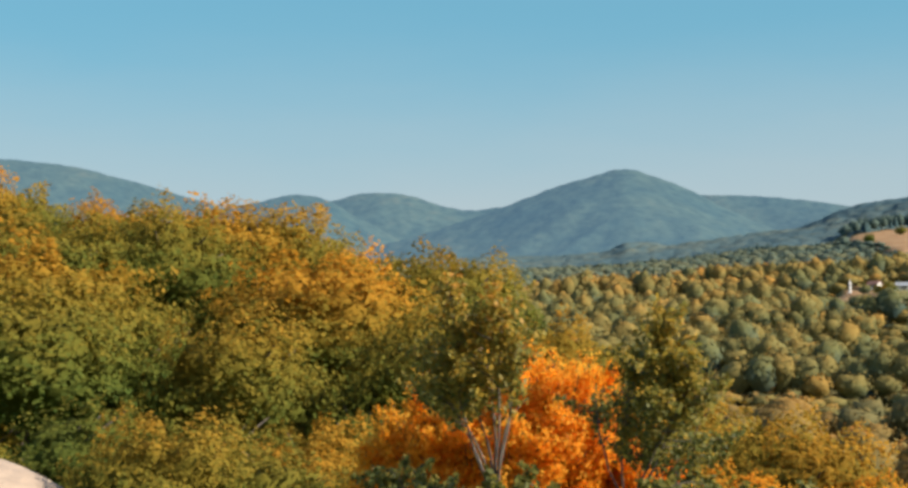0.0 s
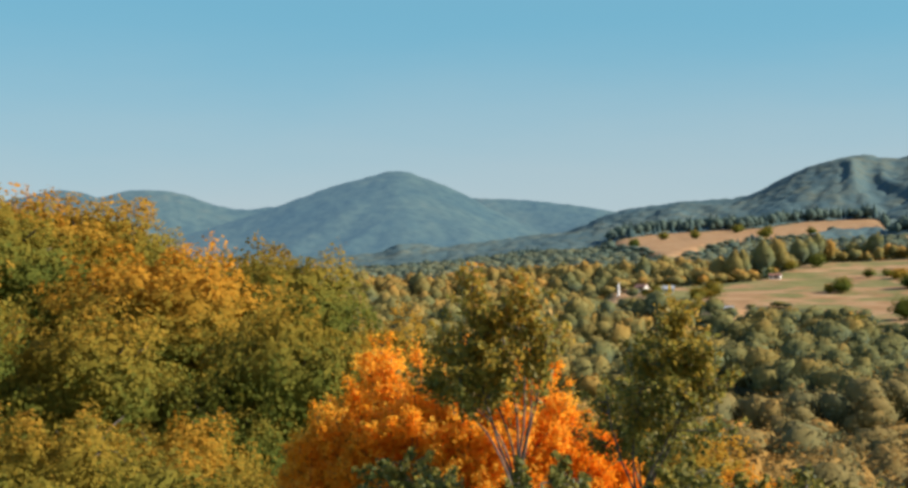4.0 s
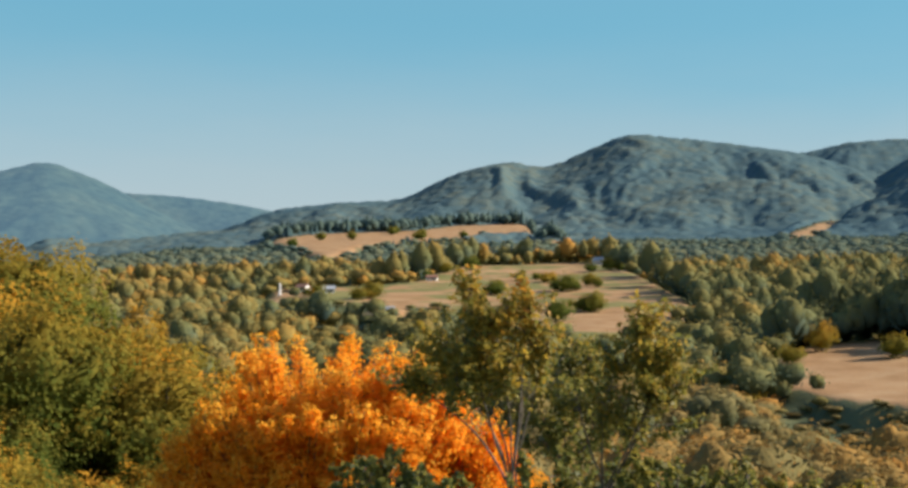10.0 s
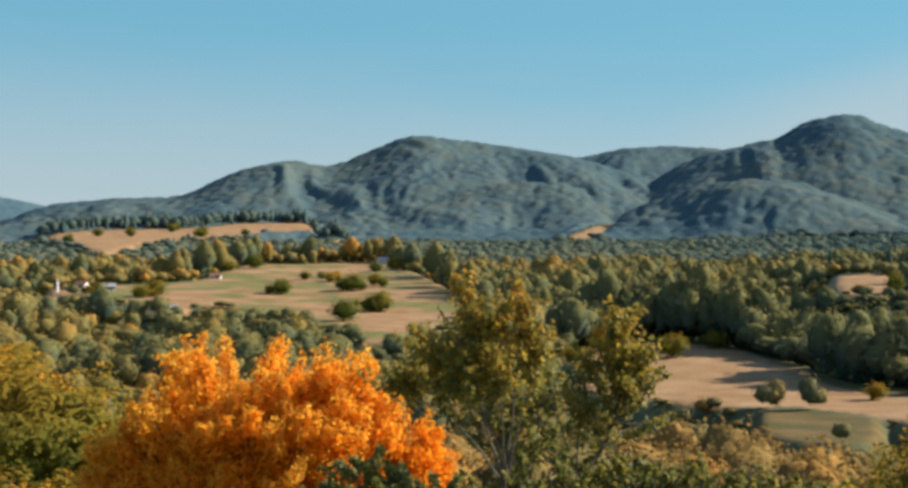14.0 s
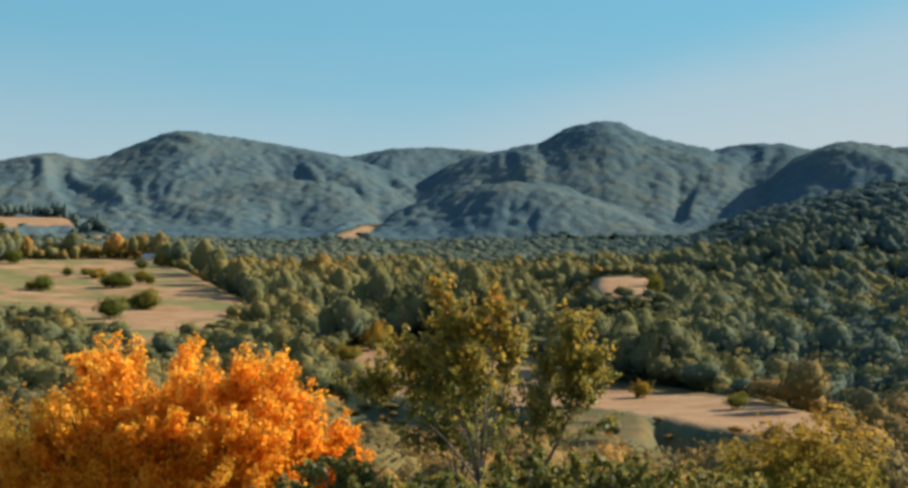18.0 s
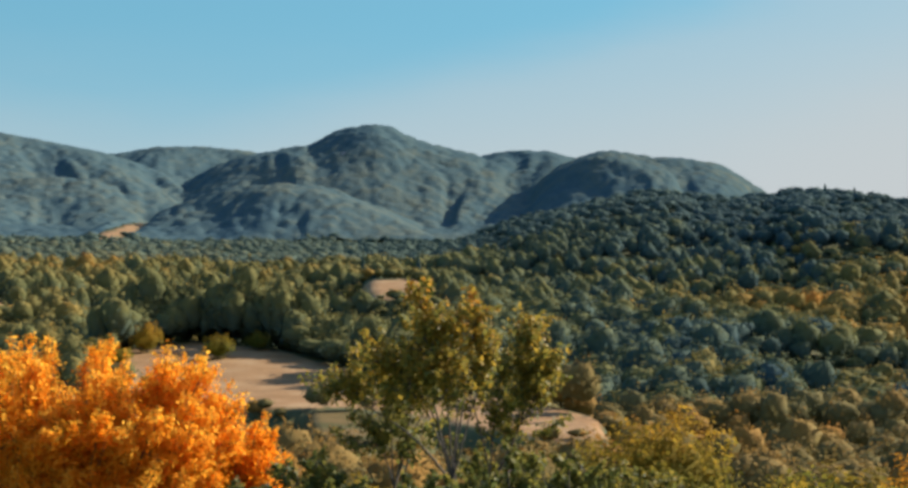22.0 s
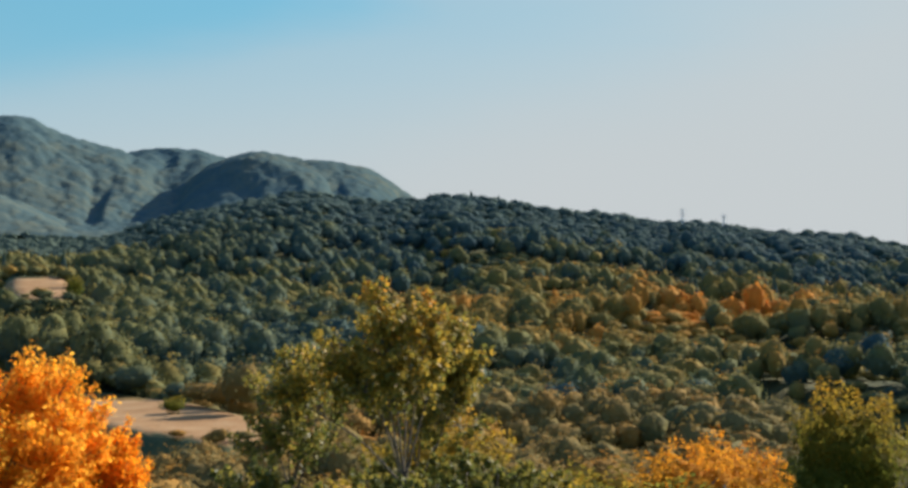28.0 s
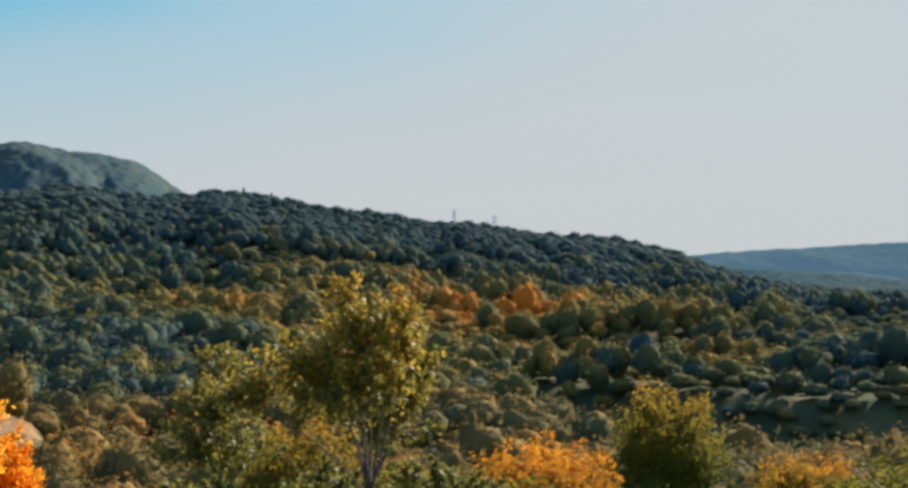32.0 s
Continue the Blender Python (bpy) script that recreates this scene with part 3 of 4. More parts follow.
def dome_template(seed, seg, rings, n_quads, size, lumps=11, conifer=False, width=0.48, inner=1.0, jitter=0.07, face=0.5, bulge=0.46):
    """A lumpy leafy dome, open below, with loose sprays on its outline."""
    rng = np.random.default_rng(seed)
    ways = rng.normal(size=(lumps, 3))
    ways[:, 2] = np.abs(ways[:, 2]) * 0.9 - 0.25
    ways /= np.linalg.norm(ways, axis=1)[:, None]
    big = 0.75 + 0.5 * rng.random(lumps)

    def swell(d):
        ang = np.arccos(np.clip(d @ ways.T, -1, 1))
        return 1.04 - bulge + bulge * np.max(np.exp(-(ang / width) ** 2) * big, axis=1) + jitter * rng.normal(size=len(d))

    pol = np.linspace(0.22, 2.55, rings)
    a = np.arange(seg) * 2 * np.pi / seg
    P, A = np.meshgrid(pol, a, indexing="ij")
    A = A + (np.arange(rings) % 2)[:, None] * np.pi / seg
    d = np.stack([np.sin(P) * np.cos(A), np.sin(P) * np.sin(A), np.cos(P)], -1).reshape(-1, 3)
    d = np.concatenate([d, [[0, 0, 1.0]]])
    if conifer:
        u = (1 - d[:, 2]) / 1.6
        r = (0.08 + 0.92 * np.clip(u, 0, 1)) * (0.85 + 0.25 * rng.random(len(d)))
        v = np.stack([d[:, 0] * 0.6 * r / (np.hypot(d[:, 0], d[:, 1]) + 0.1), d[:, 1] * 0.6 * r / (np.hypot(d[:, 0], d[:, 1]) + 0.1), 2.3 * (1 - np.clip(u, 0, 1))], 1)
    else:
        v = d * swell(d)[:, None] * inner + (0, 0, 1.0)
    i, j = np.meshgrid(np.arange(rings - 1), np.arange(seg), indexing="ij")
    j2 = (j + 1) % seg
    quads = np.stack([i * seg + j, (i + 1) * seg + j, (i + 1) * seg + j2, i * seg + j2], -1).reshape(-1, 4)
    top = np.stack([np.full(seg, rings * seg), np.arange(seg), (np.arange(seg) + 1) % seg], 1)
    # Tint rises with height: tops turned by autumn, and sunlit colour painted on them.
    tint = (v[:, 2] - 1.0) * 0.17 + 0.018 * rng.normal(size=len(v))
    if n_quads:
        w = rng.normal(size=(n_quads, 3))
        w[:, 2] = np.where(rng.random(n_quads) < 0.72, np.abs(w[:, 2]), w[:, 2]) - 0.1
        w /= np.linalg.norm(w, axis=1)[:, None]
        p = w * (swell(w) * (0.94 + 0.14 * rng.random(n_quads)))[:, None] + (0, 0, 1.0)
        qv, qf = quads_at(rng, p, w + (0, 0, 0.25), size, 1.3, face)
        quads = np.concatenate([quads, qf + len(v)])
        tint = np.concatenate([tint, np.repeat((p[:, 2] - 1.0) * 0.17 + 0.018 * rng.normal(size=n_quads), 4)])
        v = np.concatenate([v, qv])
    return v, quads, top, tint


def forest_mesh(name, templates, xs, ys, zs, radius, height, tint, material, rng, mean_tilt=0.0):
    """Many crowns joined in one mesh."""
    kinds = rng.integers(0, len(templates), len(xs))
    V, Q, T, A = [], [], [], []
    base = 0
    for k, (tv, tq, tf, ta) in enumerate(templates):
        sel = np.where(kinds == k)[0]
        if not len(sel):
            continue
        m = len(sel)
        a = rng.random(m) * 2 * np.pi
        c, s = np.cos(a)[:, None], np.sin(a)[:, None]
        px = (tv[None, :, 0] * c - tv[None, :, 1] * s) * radius[sel][:, None] + xs[sel][:, None]
        py = (tv[None, :, 0] * s + tv[None, :, 1] * c) * radius[sel][:, None] + ys[sel][:, None]
        pz = tv[None, :, 2] * height[sel][:, None] * 0.5 + zs[sel][:, None]
        nv = len(tv)
        off = (np.arange(m) * nv + base)[:, None, None]
        V.append(np.stack([px, py, pz], -1).reshape(-1, 3))
        Q.append((tq[None] + off).reshape(-1, 4))
        T.append((tf[None] + off).reshape(-1, 3))
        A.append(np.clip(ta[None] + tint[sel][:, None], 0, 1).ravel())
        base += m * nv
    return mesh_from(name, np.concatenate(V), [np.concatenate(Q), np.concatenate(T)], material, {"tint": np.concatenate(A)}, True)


def scatter(rng, d0, d1, a0, a1, spacing):
    """Jittered places in a sector, about spacing apart."""
    out = []
    d = d0
    while d < d1:
        n = max(1, int(radians(a1 - a0) * d / spacing))
        az = a0 + (np.arange(n) + rng.random(n)) * (a1 - a0) / n
        dd = d + (rng.random(n) - 0.5) * spacing * 1.1
        out.append(np.stack([az, dd], 1))
        d += spacing * 0.95
    p = np.concatenate(out)
    return p[:, 0], p[:, 1]


def open_ground(x, y):
    f = field_masks(x, y)
    return np.maximum(np.maximum(f["dry"], f["mixed"]), np.maximum(f["dirt"], f["green"])) > 0.5


LOD_NEAR = [dome_template(100 + i, 11, 6, 350, 0.088, 20, width=0.30, inner=0.82, jitter=0.02, face=0.38, bulge=0.38) for i in range(6)]
LOD_MID = [dome_template(200 + i, 9, 6, 106, 0.125, 14, width=0.34, inner=0.84, jitter=0.02, face=0.36, bulge=0.36) for i in range(6)]
LOD_UPPER = [dome_template(250 + i, 7, 4, 44, 0.165, 10, width=0.42, inner=0.86, jitter=0.02, face=0.34, bulge=0.34) for i in range(6)]
LOD_FAR = [dome_template(300 + i, 6, 4, 16, 0.225, 8, width=0.5, inner=0.87, jitter=0.02, face=0.32, bulge=0.28) for i in range(6)]
CON_MID = [dome_template(400 + i, 8, 6, 6, 0.2, conifer=True) for i in range(3)]
CON_FAR = [dome_template(450 + i, 6, 4, 0, 0.3, conifer=True) for i in range(3)]


SIGHT_A = np.arange(-62, 62.01, 0.25)
SIGHT_D = np.concatenate([np.linspace(150, 900, 60), np.linspace(920, 3400, 120)])
_A, _D = np.meshgrid(np.radians(SIGHT_A), SIGHT_D, indexing="ij")
SIGHT = np.maximum.accumulate(np.degrees(np.arctan2(level(_D * np.sin(_A), _D * np.cos(_A)), _D)), axis=1)


def in_sight(az, dist, top):
    """Whether a crown can show over the land in front of it, seen from the knoll."""
    i = np.clip(np.round((az - SIGHT_A[0]) / 0.25).astype(int), 0, len(SIGHT_A) - 1)
    j = np.clip(np.searchsorted(SIGHT_D, dist - 35) - 1, 0, len(SIGHT_D) - 1)
    return np.degrees(np.arctan2(top, dist)) > SIGHT[i, j] - 0.25


def wood_tint(x, y, rng):
    """Autumn colour by stand: oranger belts low on the right-hand slope and along the hedges; painted haze turns the
    right bluer.
    """
    big = fbm(x / 130, y / 130, 3, 61)
    az, dist = np.degrees(np.arctan2(x, y)), np.hypot(x, y)
    big = np.where(dist > 1900, fbm(x / 420, y / 420, 3, 63), big)
    belt = (0.18 + 0.55 * np.clip(fbm(x / 80, y / 80, 2, 69) + 0.25, 0, 1)) * np.exp(-((az - 37) / 11) ** 2) * np.exp(-((dist - 900) / 260) ** 2) - 0.12 * np.clip((dist - 1100) / 300, 0, 1) * (az > 10)
    belt = belt + 0.19 * np.exp(-((dist - 300) / 170) ** 2) * np.exp(-((az - 20) / 17) ** 2)
    belt = belt + 0.09 * np.clip((14 - az) / 6, 0, 1) * np.clip((dist - 1000) / 300, 0, 1)
    return np.clip(0.15 + 0.03 * np.clip((-10 - az) / 8, 0, 1) + 0.13 * np.clip((20 - az) / 22, 0, 1) + 0.14 * big + belt + 0.075 * rng.normal(size=len(x)), 0, 1)


PLOTS = ((-22.2, 815), (-18.0, 950), (-19.0, 975), (-15.7, 800), (-13.9, 1075), (-7.3, 1285), (-19.9, 962), (-19.9, 948), (-19.9, 934), (-20.0, 920), (-20.0, 906), (-20.1, 890), (-20.1, 872), (-22.2, 800), (-22.2, 786), (-18.0, 934), (-19.0, 958), (36.85, 1690), (38.45, 1650), (36.85, 1674), (38.45, 1634))


def off_plots(x, y, r=9.0):
    ok = np.ones(len(x), bool)
    for a, d in PLOTS:
        ok &= np.hypot(x - d * math.sin(radians(a)), y - d * math.cos(radians(a))) > r
    return ok


def woodland(name, label, d0, d1, spacing, templates, conifers, material, rad, tall, seed, con_share=0.1, a0=-46, a1=60, tint_shift=0.0, edge_only=False):
    rng = np.random.default_rng(seed)
    az, dist = scatter(rng, d0, d1, a0, a1, spacing)
    x, y = dist * np.sin(np.radians(az)), dist * np.cos(np.radians(az))
    keep = ~open_ground(x, y) & off_plots(x, y)
    if edge_only:
        keep &= np.maximum(openness(az, dist - 45), openness(az, dist - 15)) > 0.35
    keep[keep] &= in_sight(az[keep], dist[keep], level(x[keep], y[keep]) + tall)
    x, y, az, dist = x[keep], y[keep], az[keep], dist[keep]
    z = level(x, y)
    tint = np.clip(wood_tint(x, y, rng) + tint_shift, 0, 1)
    dark = fbm(x / 170, y / 170, 2, 71) + rng.normal(size=len(x)) * 0.3
    con = dark > np.quantile(dark, 1 - con_share) if con_share else np.zeros(len(x), bool)
    # stands of taller timber in bands along the slope, lighter scrub between them
    grove = fbm(np.radians(az) * dist / 100 + 2.7, dist / 42, 3, 91)
    grove = np.clip((grove + 0.12) / 0.24, 0, 1) * np.clip((1500 - dist) / 300, 0, 1) + 0.6 * np.clip((dist - 1200) / 300, 0, 1)
    tint = np.clip(tint + 0.10 * (0.6 - grove), 0, 1)
    r = rad * (0.82 + 0.3 * grove) * (0.7 + 0.75 * rng.random(len(x)) ** 1.5)
    h = tall * (0.78 + 0.34 * rng.random(len(x))) * np.sqrt(r / rad) * (0.52 + 0.78 * grove)
    behind = openness(az, dist - 45) > 0.5
    h = np.where(behind, h * np.where(dist < 750, 1.5, 1.2), h)
    r = np.where(behind & (dist < 1000), r * 1.25, r)
    # Darker tint painted on trees behind fields, for their shaded near side.
    tint = np.clip(np.where(behind & (dist < 800), tint - 0.06, tint), 0, 1)
    r = np.minimum(r, 1.3 * rad)
    before = np.maximum(openness(az, dist + 40), openness(az, dist + 85)) > 0.5
    h = np.where(before, np.where(dist < 500, h * 0.38, np.where(dist < 1300, h * 0.5, h * 0.5)), h)
    r = np.where(before, r * np.where(dist < 500, 0.55, 0.78), r)
    # Woods to the left are kept off the haze-blue end of the ramp.
    tint = np.maximum(tint, 0.23 * np.clip((26 - az) / 14, 0, 1))
    for what, sel, tp in (("trees", ~con, templates), ("conifers", con, conifers)):
        if sel.sum() == 0:
            continue
        rr = r[sel] * (0.7 if what == "conifers" else 1.0)
        hh = h[sel]
        tt = tint[sel] if what == "trees" else np.full(sel.sum(), 0.06)
        me = forest_mesh(name, tp, x[sel], y[sel], z[sel], rr, hh, tt, material, rng)
        tagged(new(name, me), label if what == "trees" else label.replace("mixed autumn", "dark conifer"), "woodland", kind="stuff")


woodland("valley_wood", "mixed autumn woodland of green and rust crowns on the valley floor", 165, 300, 8.4, LOD_NEAR, CON_MID, M_VALLEY, 5.4, 9.5, 11, 0.0, tint_shift=0.16, a0=-30)
woodland("meadow_wood", "mixed autumn woodland in front of the dry meadow", 300, 480, 9.0, LOD_MID, CON_MID, M_VALLEY, 6.0, 11.5, 16, 0.0, tint_shift=0.14, a0=-32)
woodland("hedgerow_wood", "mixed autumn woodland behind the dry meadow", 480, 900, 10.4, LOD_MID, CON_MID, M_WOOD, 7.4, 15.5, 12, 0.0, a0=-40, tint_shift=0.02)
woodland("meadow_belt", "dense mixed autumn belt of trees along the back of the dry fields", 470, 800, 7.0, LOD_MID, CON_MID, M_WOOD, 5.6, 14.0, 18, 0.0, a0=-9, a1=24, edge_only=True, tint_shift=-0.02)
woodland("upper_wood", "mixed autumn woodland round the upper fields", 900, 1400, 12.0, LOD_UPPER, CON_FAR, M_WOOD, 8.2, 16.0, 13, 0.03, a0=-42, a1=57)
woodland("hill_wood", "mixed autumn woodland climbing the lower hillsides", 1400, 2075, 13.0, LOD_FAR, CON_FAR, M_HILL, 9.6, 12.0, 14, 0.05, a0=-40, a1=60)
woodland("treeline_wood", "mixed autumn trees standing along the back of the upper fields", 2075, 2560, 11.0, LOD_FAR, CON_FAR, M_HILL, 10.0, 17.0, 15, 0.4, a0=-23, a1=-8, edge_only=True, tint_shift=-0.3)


def crown_cells(x, y, cell, seed):
    """Rounded crowns on a jittered lattice: height of the roof from 0 to 1, and a random value for each crown."""
    ix, iy = np.floor(x / cell), np.floor(y / cell)
    best, shade = np.full(x.shape, 9.0), np.zeros(x.shape)
    for dx in (-1, 0, 1):
        for dy in (-1, 0, 1):
            cx, cy = ix + dx, iy + dy
            px = (cx + 0.5 + 0.42 * lattice(cx, cy, seed)) * cell
            py = (cy + 0.5 + 0.42 * lattice(cx, cy, seed + 1)) * cell
            d = np.hypot(x - px, y - py) / (cell * (0.78 + 0.2 * lattice(cx, cy, seed + 2)))
            near = d < best
            best, shade = np.where(near, d, best), np.where(near, lattice(cx, cy, seed + 3), shade)
    return np.sqrt(np.clip(1 - best ** 2, 0, 1)), shade


def build_canopy():
    """The closed roof of the woods on the mountains, as one sheet of crowns."""
    az = np.arange(-46, 62.01, 0.11)
    dist = np.concatenate([np.arange(2060, 3000, 7.0), np.arange(3000, 3560, 16.0)])
    A, D = np.meshgrid(np.radians(az), dist)
    X, Y = D * np.sin(A), D * np.cos(A)
    dome, shade = crown_cells(X, Y, 19.0, 81)
    edge = np.clip(1.15 - 2.2 * openness(np.degrees(A), D), 0, 1)
    Z = level(X, Y) + (5.0 + 5.0 * dome + 1.5 * shade) * edge + 0.4
    n, k = len(az), len(dist)
    i, j = np.meshgrid(np.arange(k - 1), np.arange(n - 1), indexing="ij")
    quads = np.stack([i * n + j, i * n + j + 1, (i + 1) * n + j + 1, (i + 1) * n + j], -1).reshape(-1, 4)
    shut = (openness(np.degrees(A), D) < 0.55).ravel()
    quads = quads[shut[quads].all(axis=1)]
    big = fbm(X / 420, Y / 420, 3, 63)
    tint = np.clip(0.36 + 0.24 * big + 0.10 * fbm(X / 60, Y / 60, 3, 67) + 0.12 * shade, 0, 1)
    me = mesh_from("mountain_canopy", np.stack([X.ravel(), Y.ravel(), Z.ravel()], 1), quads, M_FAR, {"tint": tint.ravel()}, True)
    tagged(new("mountain_canopy", me), "closed canopy of woods on the mountains, coloured with blue haze", "woodland", kind="stuff")


build_canopy()


# ---- single trees ----
def tube(points, radii, sides=6):
    """Tapered tube along a line of points: verts, quads."""
    pts = np.asarray(points, float)
    n = len(pts)
    tang = np.gradient(pts, axis=0)
    tang /= np.linalg.norm(tang, axis=1)[:, None] + 1e-9
    ref = np.where(np.abs(tang[:, 2:3]) > 0.9, np.array([[1.0, 0, 0]]), np.array([[0, 0, 1.0]]))
    u = np.cross(tang, ref)
    u /= np.linalg.norm(u, axis=1)[:, None] + 1e-9
    w = np.cross(tang, u)
    a = np.arange(sides) * 2 * np.pi / sides
    r = np.asarray(radii)[:, None, None]
    v = pts[:, None] + r * (np.cos(a)[None, :, None] * u[:, None] + np.sin(a)[None, :, None] * w[:, None])
    i, j = np.meshgrid(np.arange(n - 1), np.arange(sides), indexing="ij")
    q = np.stack([i * sides + j, i * sides + (j + 1) % sides, (i + 1) * sides + (j + 1) % sides, (i + 1) * sides + j], -1).reshape(-1, 4)
    return v.reshape(-1, 3), q


def join(pieces):
    V, Q, b = [], [], 0
    for v, q in pieces:
        V.append(v)
        Q.append(q + b)
        b += len(v)
    return np.concatenate(V), np.concatenate(Q)


def bent(rng, a, b, sag, n=7):
    u = np.linspace(0, 1, n)[:, None]
    side = rng.normal(size=3) * sag
    wig = np.cumsum(rng.normal(size=(n, 3)), axis=0) * sag * 0.12
    return np.asarray(a) * (1 - u) + np.asarray(b) * u + np.sin(u * np.pi) * side + wig * np.sin(u * np.pi)


def simple_tree(seed, n_leaves, size, lumps, width, rings, drop):
    """Trunk with limbs and a lumpy crown, unit crown radius; height about 2.75."""
    rng = np.random.default_rng(seed)
    v, q, cf, tint = dome_template(seed, rings * 2, rings, n_leaves, size, lumps, width=width, inner=0.74, jitter=0.012)
    v = v * (1, 1, 1.18) + (0, 0, drop)
    trunk = [tube(bent(rng, (0, 0, -0.4), (0.05, 0.02, 1.7), 0.06), np.linspace(0.075, 0.03, 7), 7)]
    for i in range(6):
        a = rng.random() * 6.28
        z = 0.7 + 0.7 * rng.random()
        trunk.append(tube(bent(rng, (0.02, 0.01, z), (0.6 * math.cos(a), 0.6 * math.sin(a), z + 0.6), 0.05, 5), np.linspace(0.035, 0.01, 5), 5))
    tv, tq = join(trunk)
    return (v, q, cf, tint), (tv, tq)


def tree_kinds(seed, count, n_leaves, size, lumps, width, rings, drop, gain):
    out = []
    for i in range(count):
        (v, q, cf, tint), (tv, tq) = simple_tree(seed + i, n_leaves, size, lumps, width, rings, drop)
        kinds = []
        for shift in (0.14, 0.27, 0.43, 0.64):
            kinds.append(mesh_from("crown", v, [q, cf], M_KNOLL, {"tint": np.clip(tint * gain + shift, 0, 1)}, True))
        out.append((kinds, mesh_from("trunk", tv, tq, M_BARK_DARK, smooth=True)))
    return out


KNOLL_TREES = tree_kinds(500, 6, 7600, 0.040, 46, 0.23, 13, 0.05, 2.2)
LOW_TREES = tree_kinds(540, 5, 2200, 0.060, 30, 0.28, 10, -0.2, 1.3)


def plant(stock, kind, shade, x, y, radius, height, label, turn=0.0, name="tree", group="", sink=0.0):
    crowns, trunk = stock[kind % len(stock)]
    z = float(level(np.array([x]), np.array([y]))[0]) - sink
    ob = new(name)
    ob.matrix_world = Matrix.LocRotScale((x, y, z), Euler((0, 0, turn)), (radius, radius, height / (2.6 if stock is KNOLL_TREES else 2.4)))
    part("trunk", trunk, ob)
    part("crown", crowns[shade], ob)
    return tagged(ob, label, "tree", group)


SHADES = ["dense green broadleaf tree on the wooded knoll", "olive green broadleaf tree turning yellow", "yellowing autumn broadleaf tree", "orange tinged autumn broadleaf tree"]
rng = np.random.default_rng(77)
az, dist = scatter(rng, 70, 134, -58, -19, 9.5)
for a, d in zip(az, dist):
    x, y = d * math.sin(radians(a)), d * math.cos(radians(a))
    if (a < -47 and d < 84):
        continue
    shade = int(np.clip(round(0.95 + rng.normal() * 0.75 + (0.45 if d > 98 else -0.35)), 0, 3))
    r = 4.8 + 2.4 * rng.random()
    plant(KNOLL_TREES, int(rng.integers(0, 6)), shade, x, y, r, (10.6 + 2.4 * rng.random()) * (0.92 if a < -46 else 1.0), SHADES[shade], rng.random() * 6.28, group="trees on the knoll")
az, dist = scatter(rng, 54, 88, -60, -18, 6.4)
for a, d in zip(az, dist):
    if (a < -48 and d < 62):
        continue
    shade = int(np.clip(round(0.25 + rng.normal() * 0.7), 0, 3))
    h = 4.4 + 1.8 * rng.random() + 2.6 * np.clip((d - 60) / 12, 0, 1)
    plant(LOW_TREES, int(rng.integers(0, 5)), shade, d * math.sin(radians(a)), d * math.cos(radians(a)), 2.9 + 1.3 * rng.random(), h, SHADES[shade].replace("tree", "bush", 1), rng.random() * 6.28, name="bush", group="bushes on the knoll")
for x, y, r, h, shade in ((-10.8, 69.2, 4.4, 9.6, 2), (-14.5, 73.0, 4.6, 10.6, 1), (-7.0, 67.0, 3.8, 7.2, 3), (-18.0, 70.0, 4.2, 10.6, 2), (-12.0, 62.0, 3.6, 7.4, 3)):
    plant(KNOLL_TREES, int(rng.integers(0, 6)), shade, x, y, r, h, "rust brown autumn tree below the knoll", rng.random() * 6.28)
az, dist = scatter(rng, 50, 165, -19, 60, 10.5)
for a, d in zip(az, dist):
    x, y = d * math.sin(radians(a)), d * math.cos(radians(a))
    shade = int(np.clip(round(0.75 + rng.normal() * 0.8), 0, 3))
    r = 3.4 + 1.8 * rng.random()
    plant(LOW_TREES, int(rng.integers(0, 5)), shade, x, y, r, 5.0 + 2.4 * rng.random(), SHADES[shade].replace("tree", "tree below the knoll", 1), rng.random() * 6.28, group="trees below the knoll")
plant(KNOLL_TREES, 0, 1, 16.6, 55.5, 4.0, 9.0, "upright olive brown tree with a bushy crown", 0.3)
plant(KNOLL_TREES, 2, 0, 56.5, 74.6, 4.3, 13.8, "dark green rounded tree beside yellow trees", 1.3)
plant(KNOLL_TREES, 3, 3, 37.0, 66.0, 4.2, 8.4, "golden orange autumn tree", 2.3)
plant(KNOLL_TREES, 4, 3, 42.5, 69.5, 4.2, 9.2, "golden orange autumn tree", 0.8)
plant(KNOLL_TREES, 5, 2, 53.0, 60.0, 3.4, 8.2, "golden yellow autumn tree", 1.8)
plant(KNOLL_TREES, 1, 3, 60.5, 63.0, 3.4, 8.4, "golden yellow autumn tree", 0.2)
for k, b in enumerate((-46.8, -44.5, -42.0, -39.5, -37.0, -34.5, -32.0)):
    d = 54 + 5 * (k % 3)
    plant(KNOLL_TREES, k, (1, 0, 2, 1, 1, 2, 0)[k], 15 + d * math.sin(radians(b)), 5.7 + d * math.cos(radians(b)), 3.6 + 0.3 * (k % 2), 7.4, "dense olive green tree low on the knoll", k * 1.1, group="trees on the knoll", sink=1.8)
    plant(KNOLL_TREES, k + 3, (0, 1, 1, 2, 0, 1, 1)[k], 15 + (d + 15) * math.sin(radians(b - 1.2)), 5.7 + (d + 15) * math.cos(radians(b - 1.2)), 4.0, 8.0, "dense olive green tree low on the knoll", k * 0.7, group="trees on the knoll", sink=1.8)

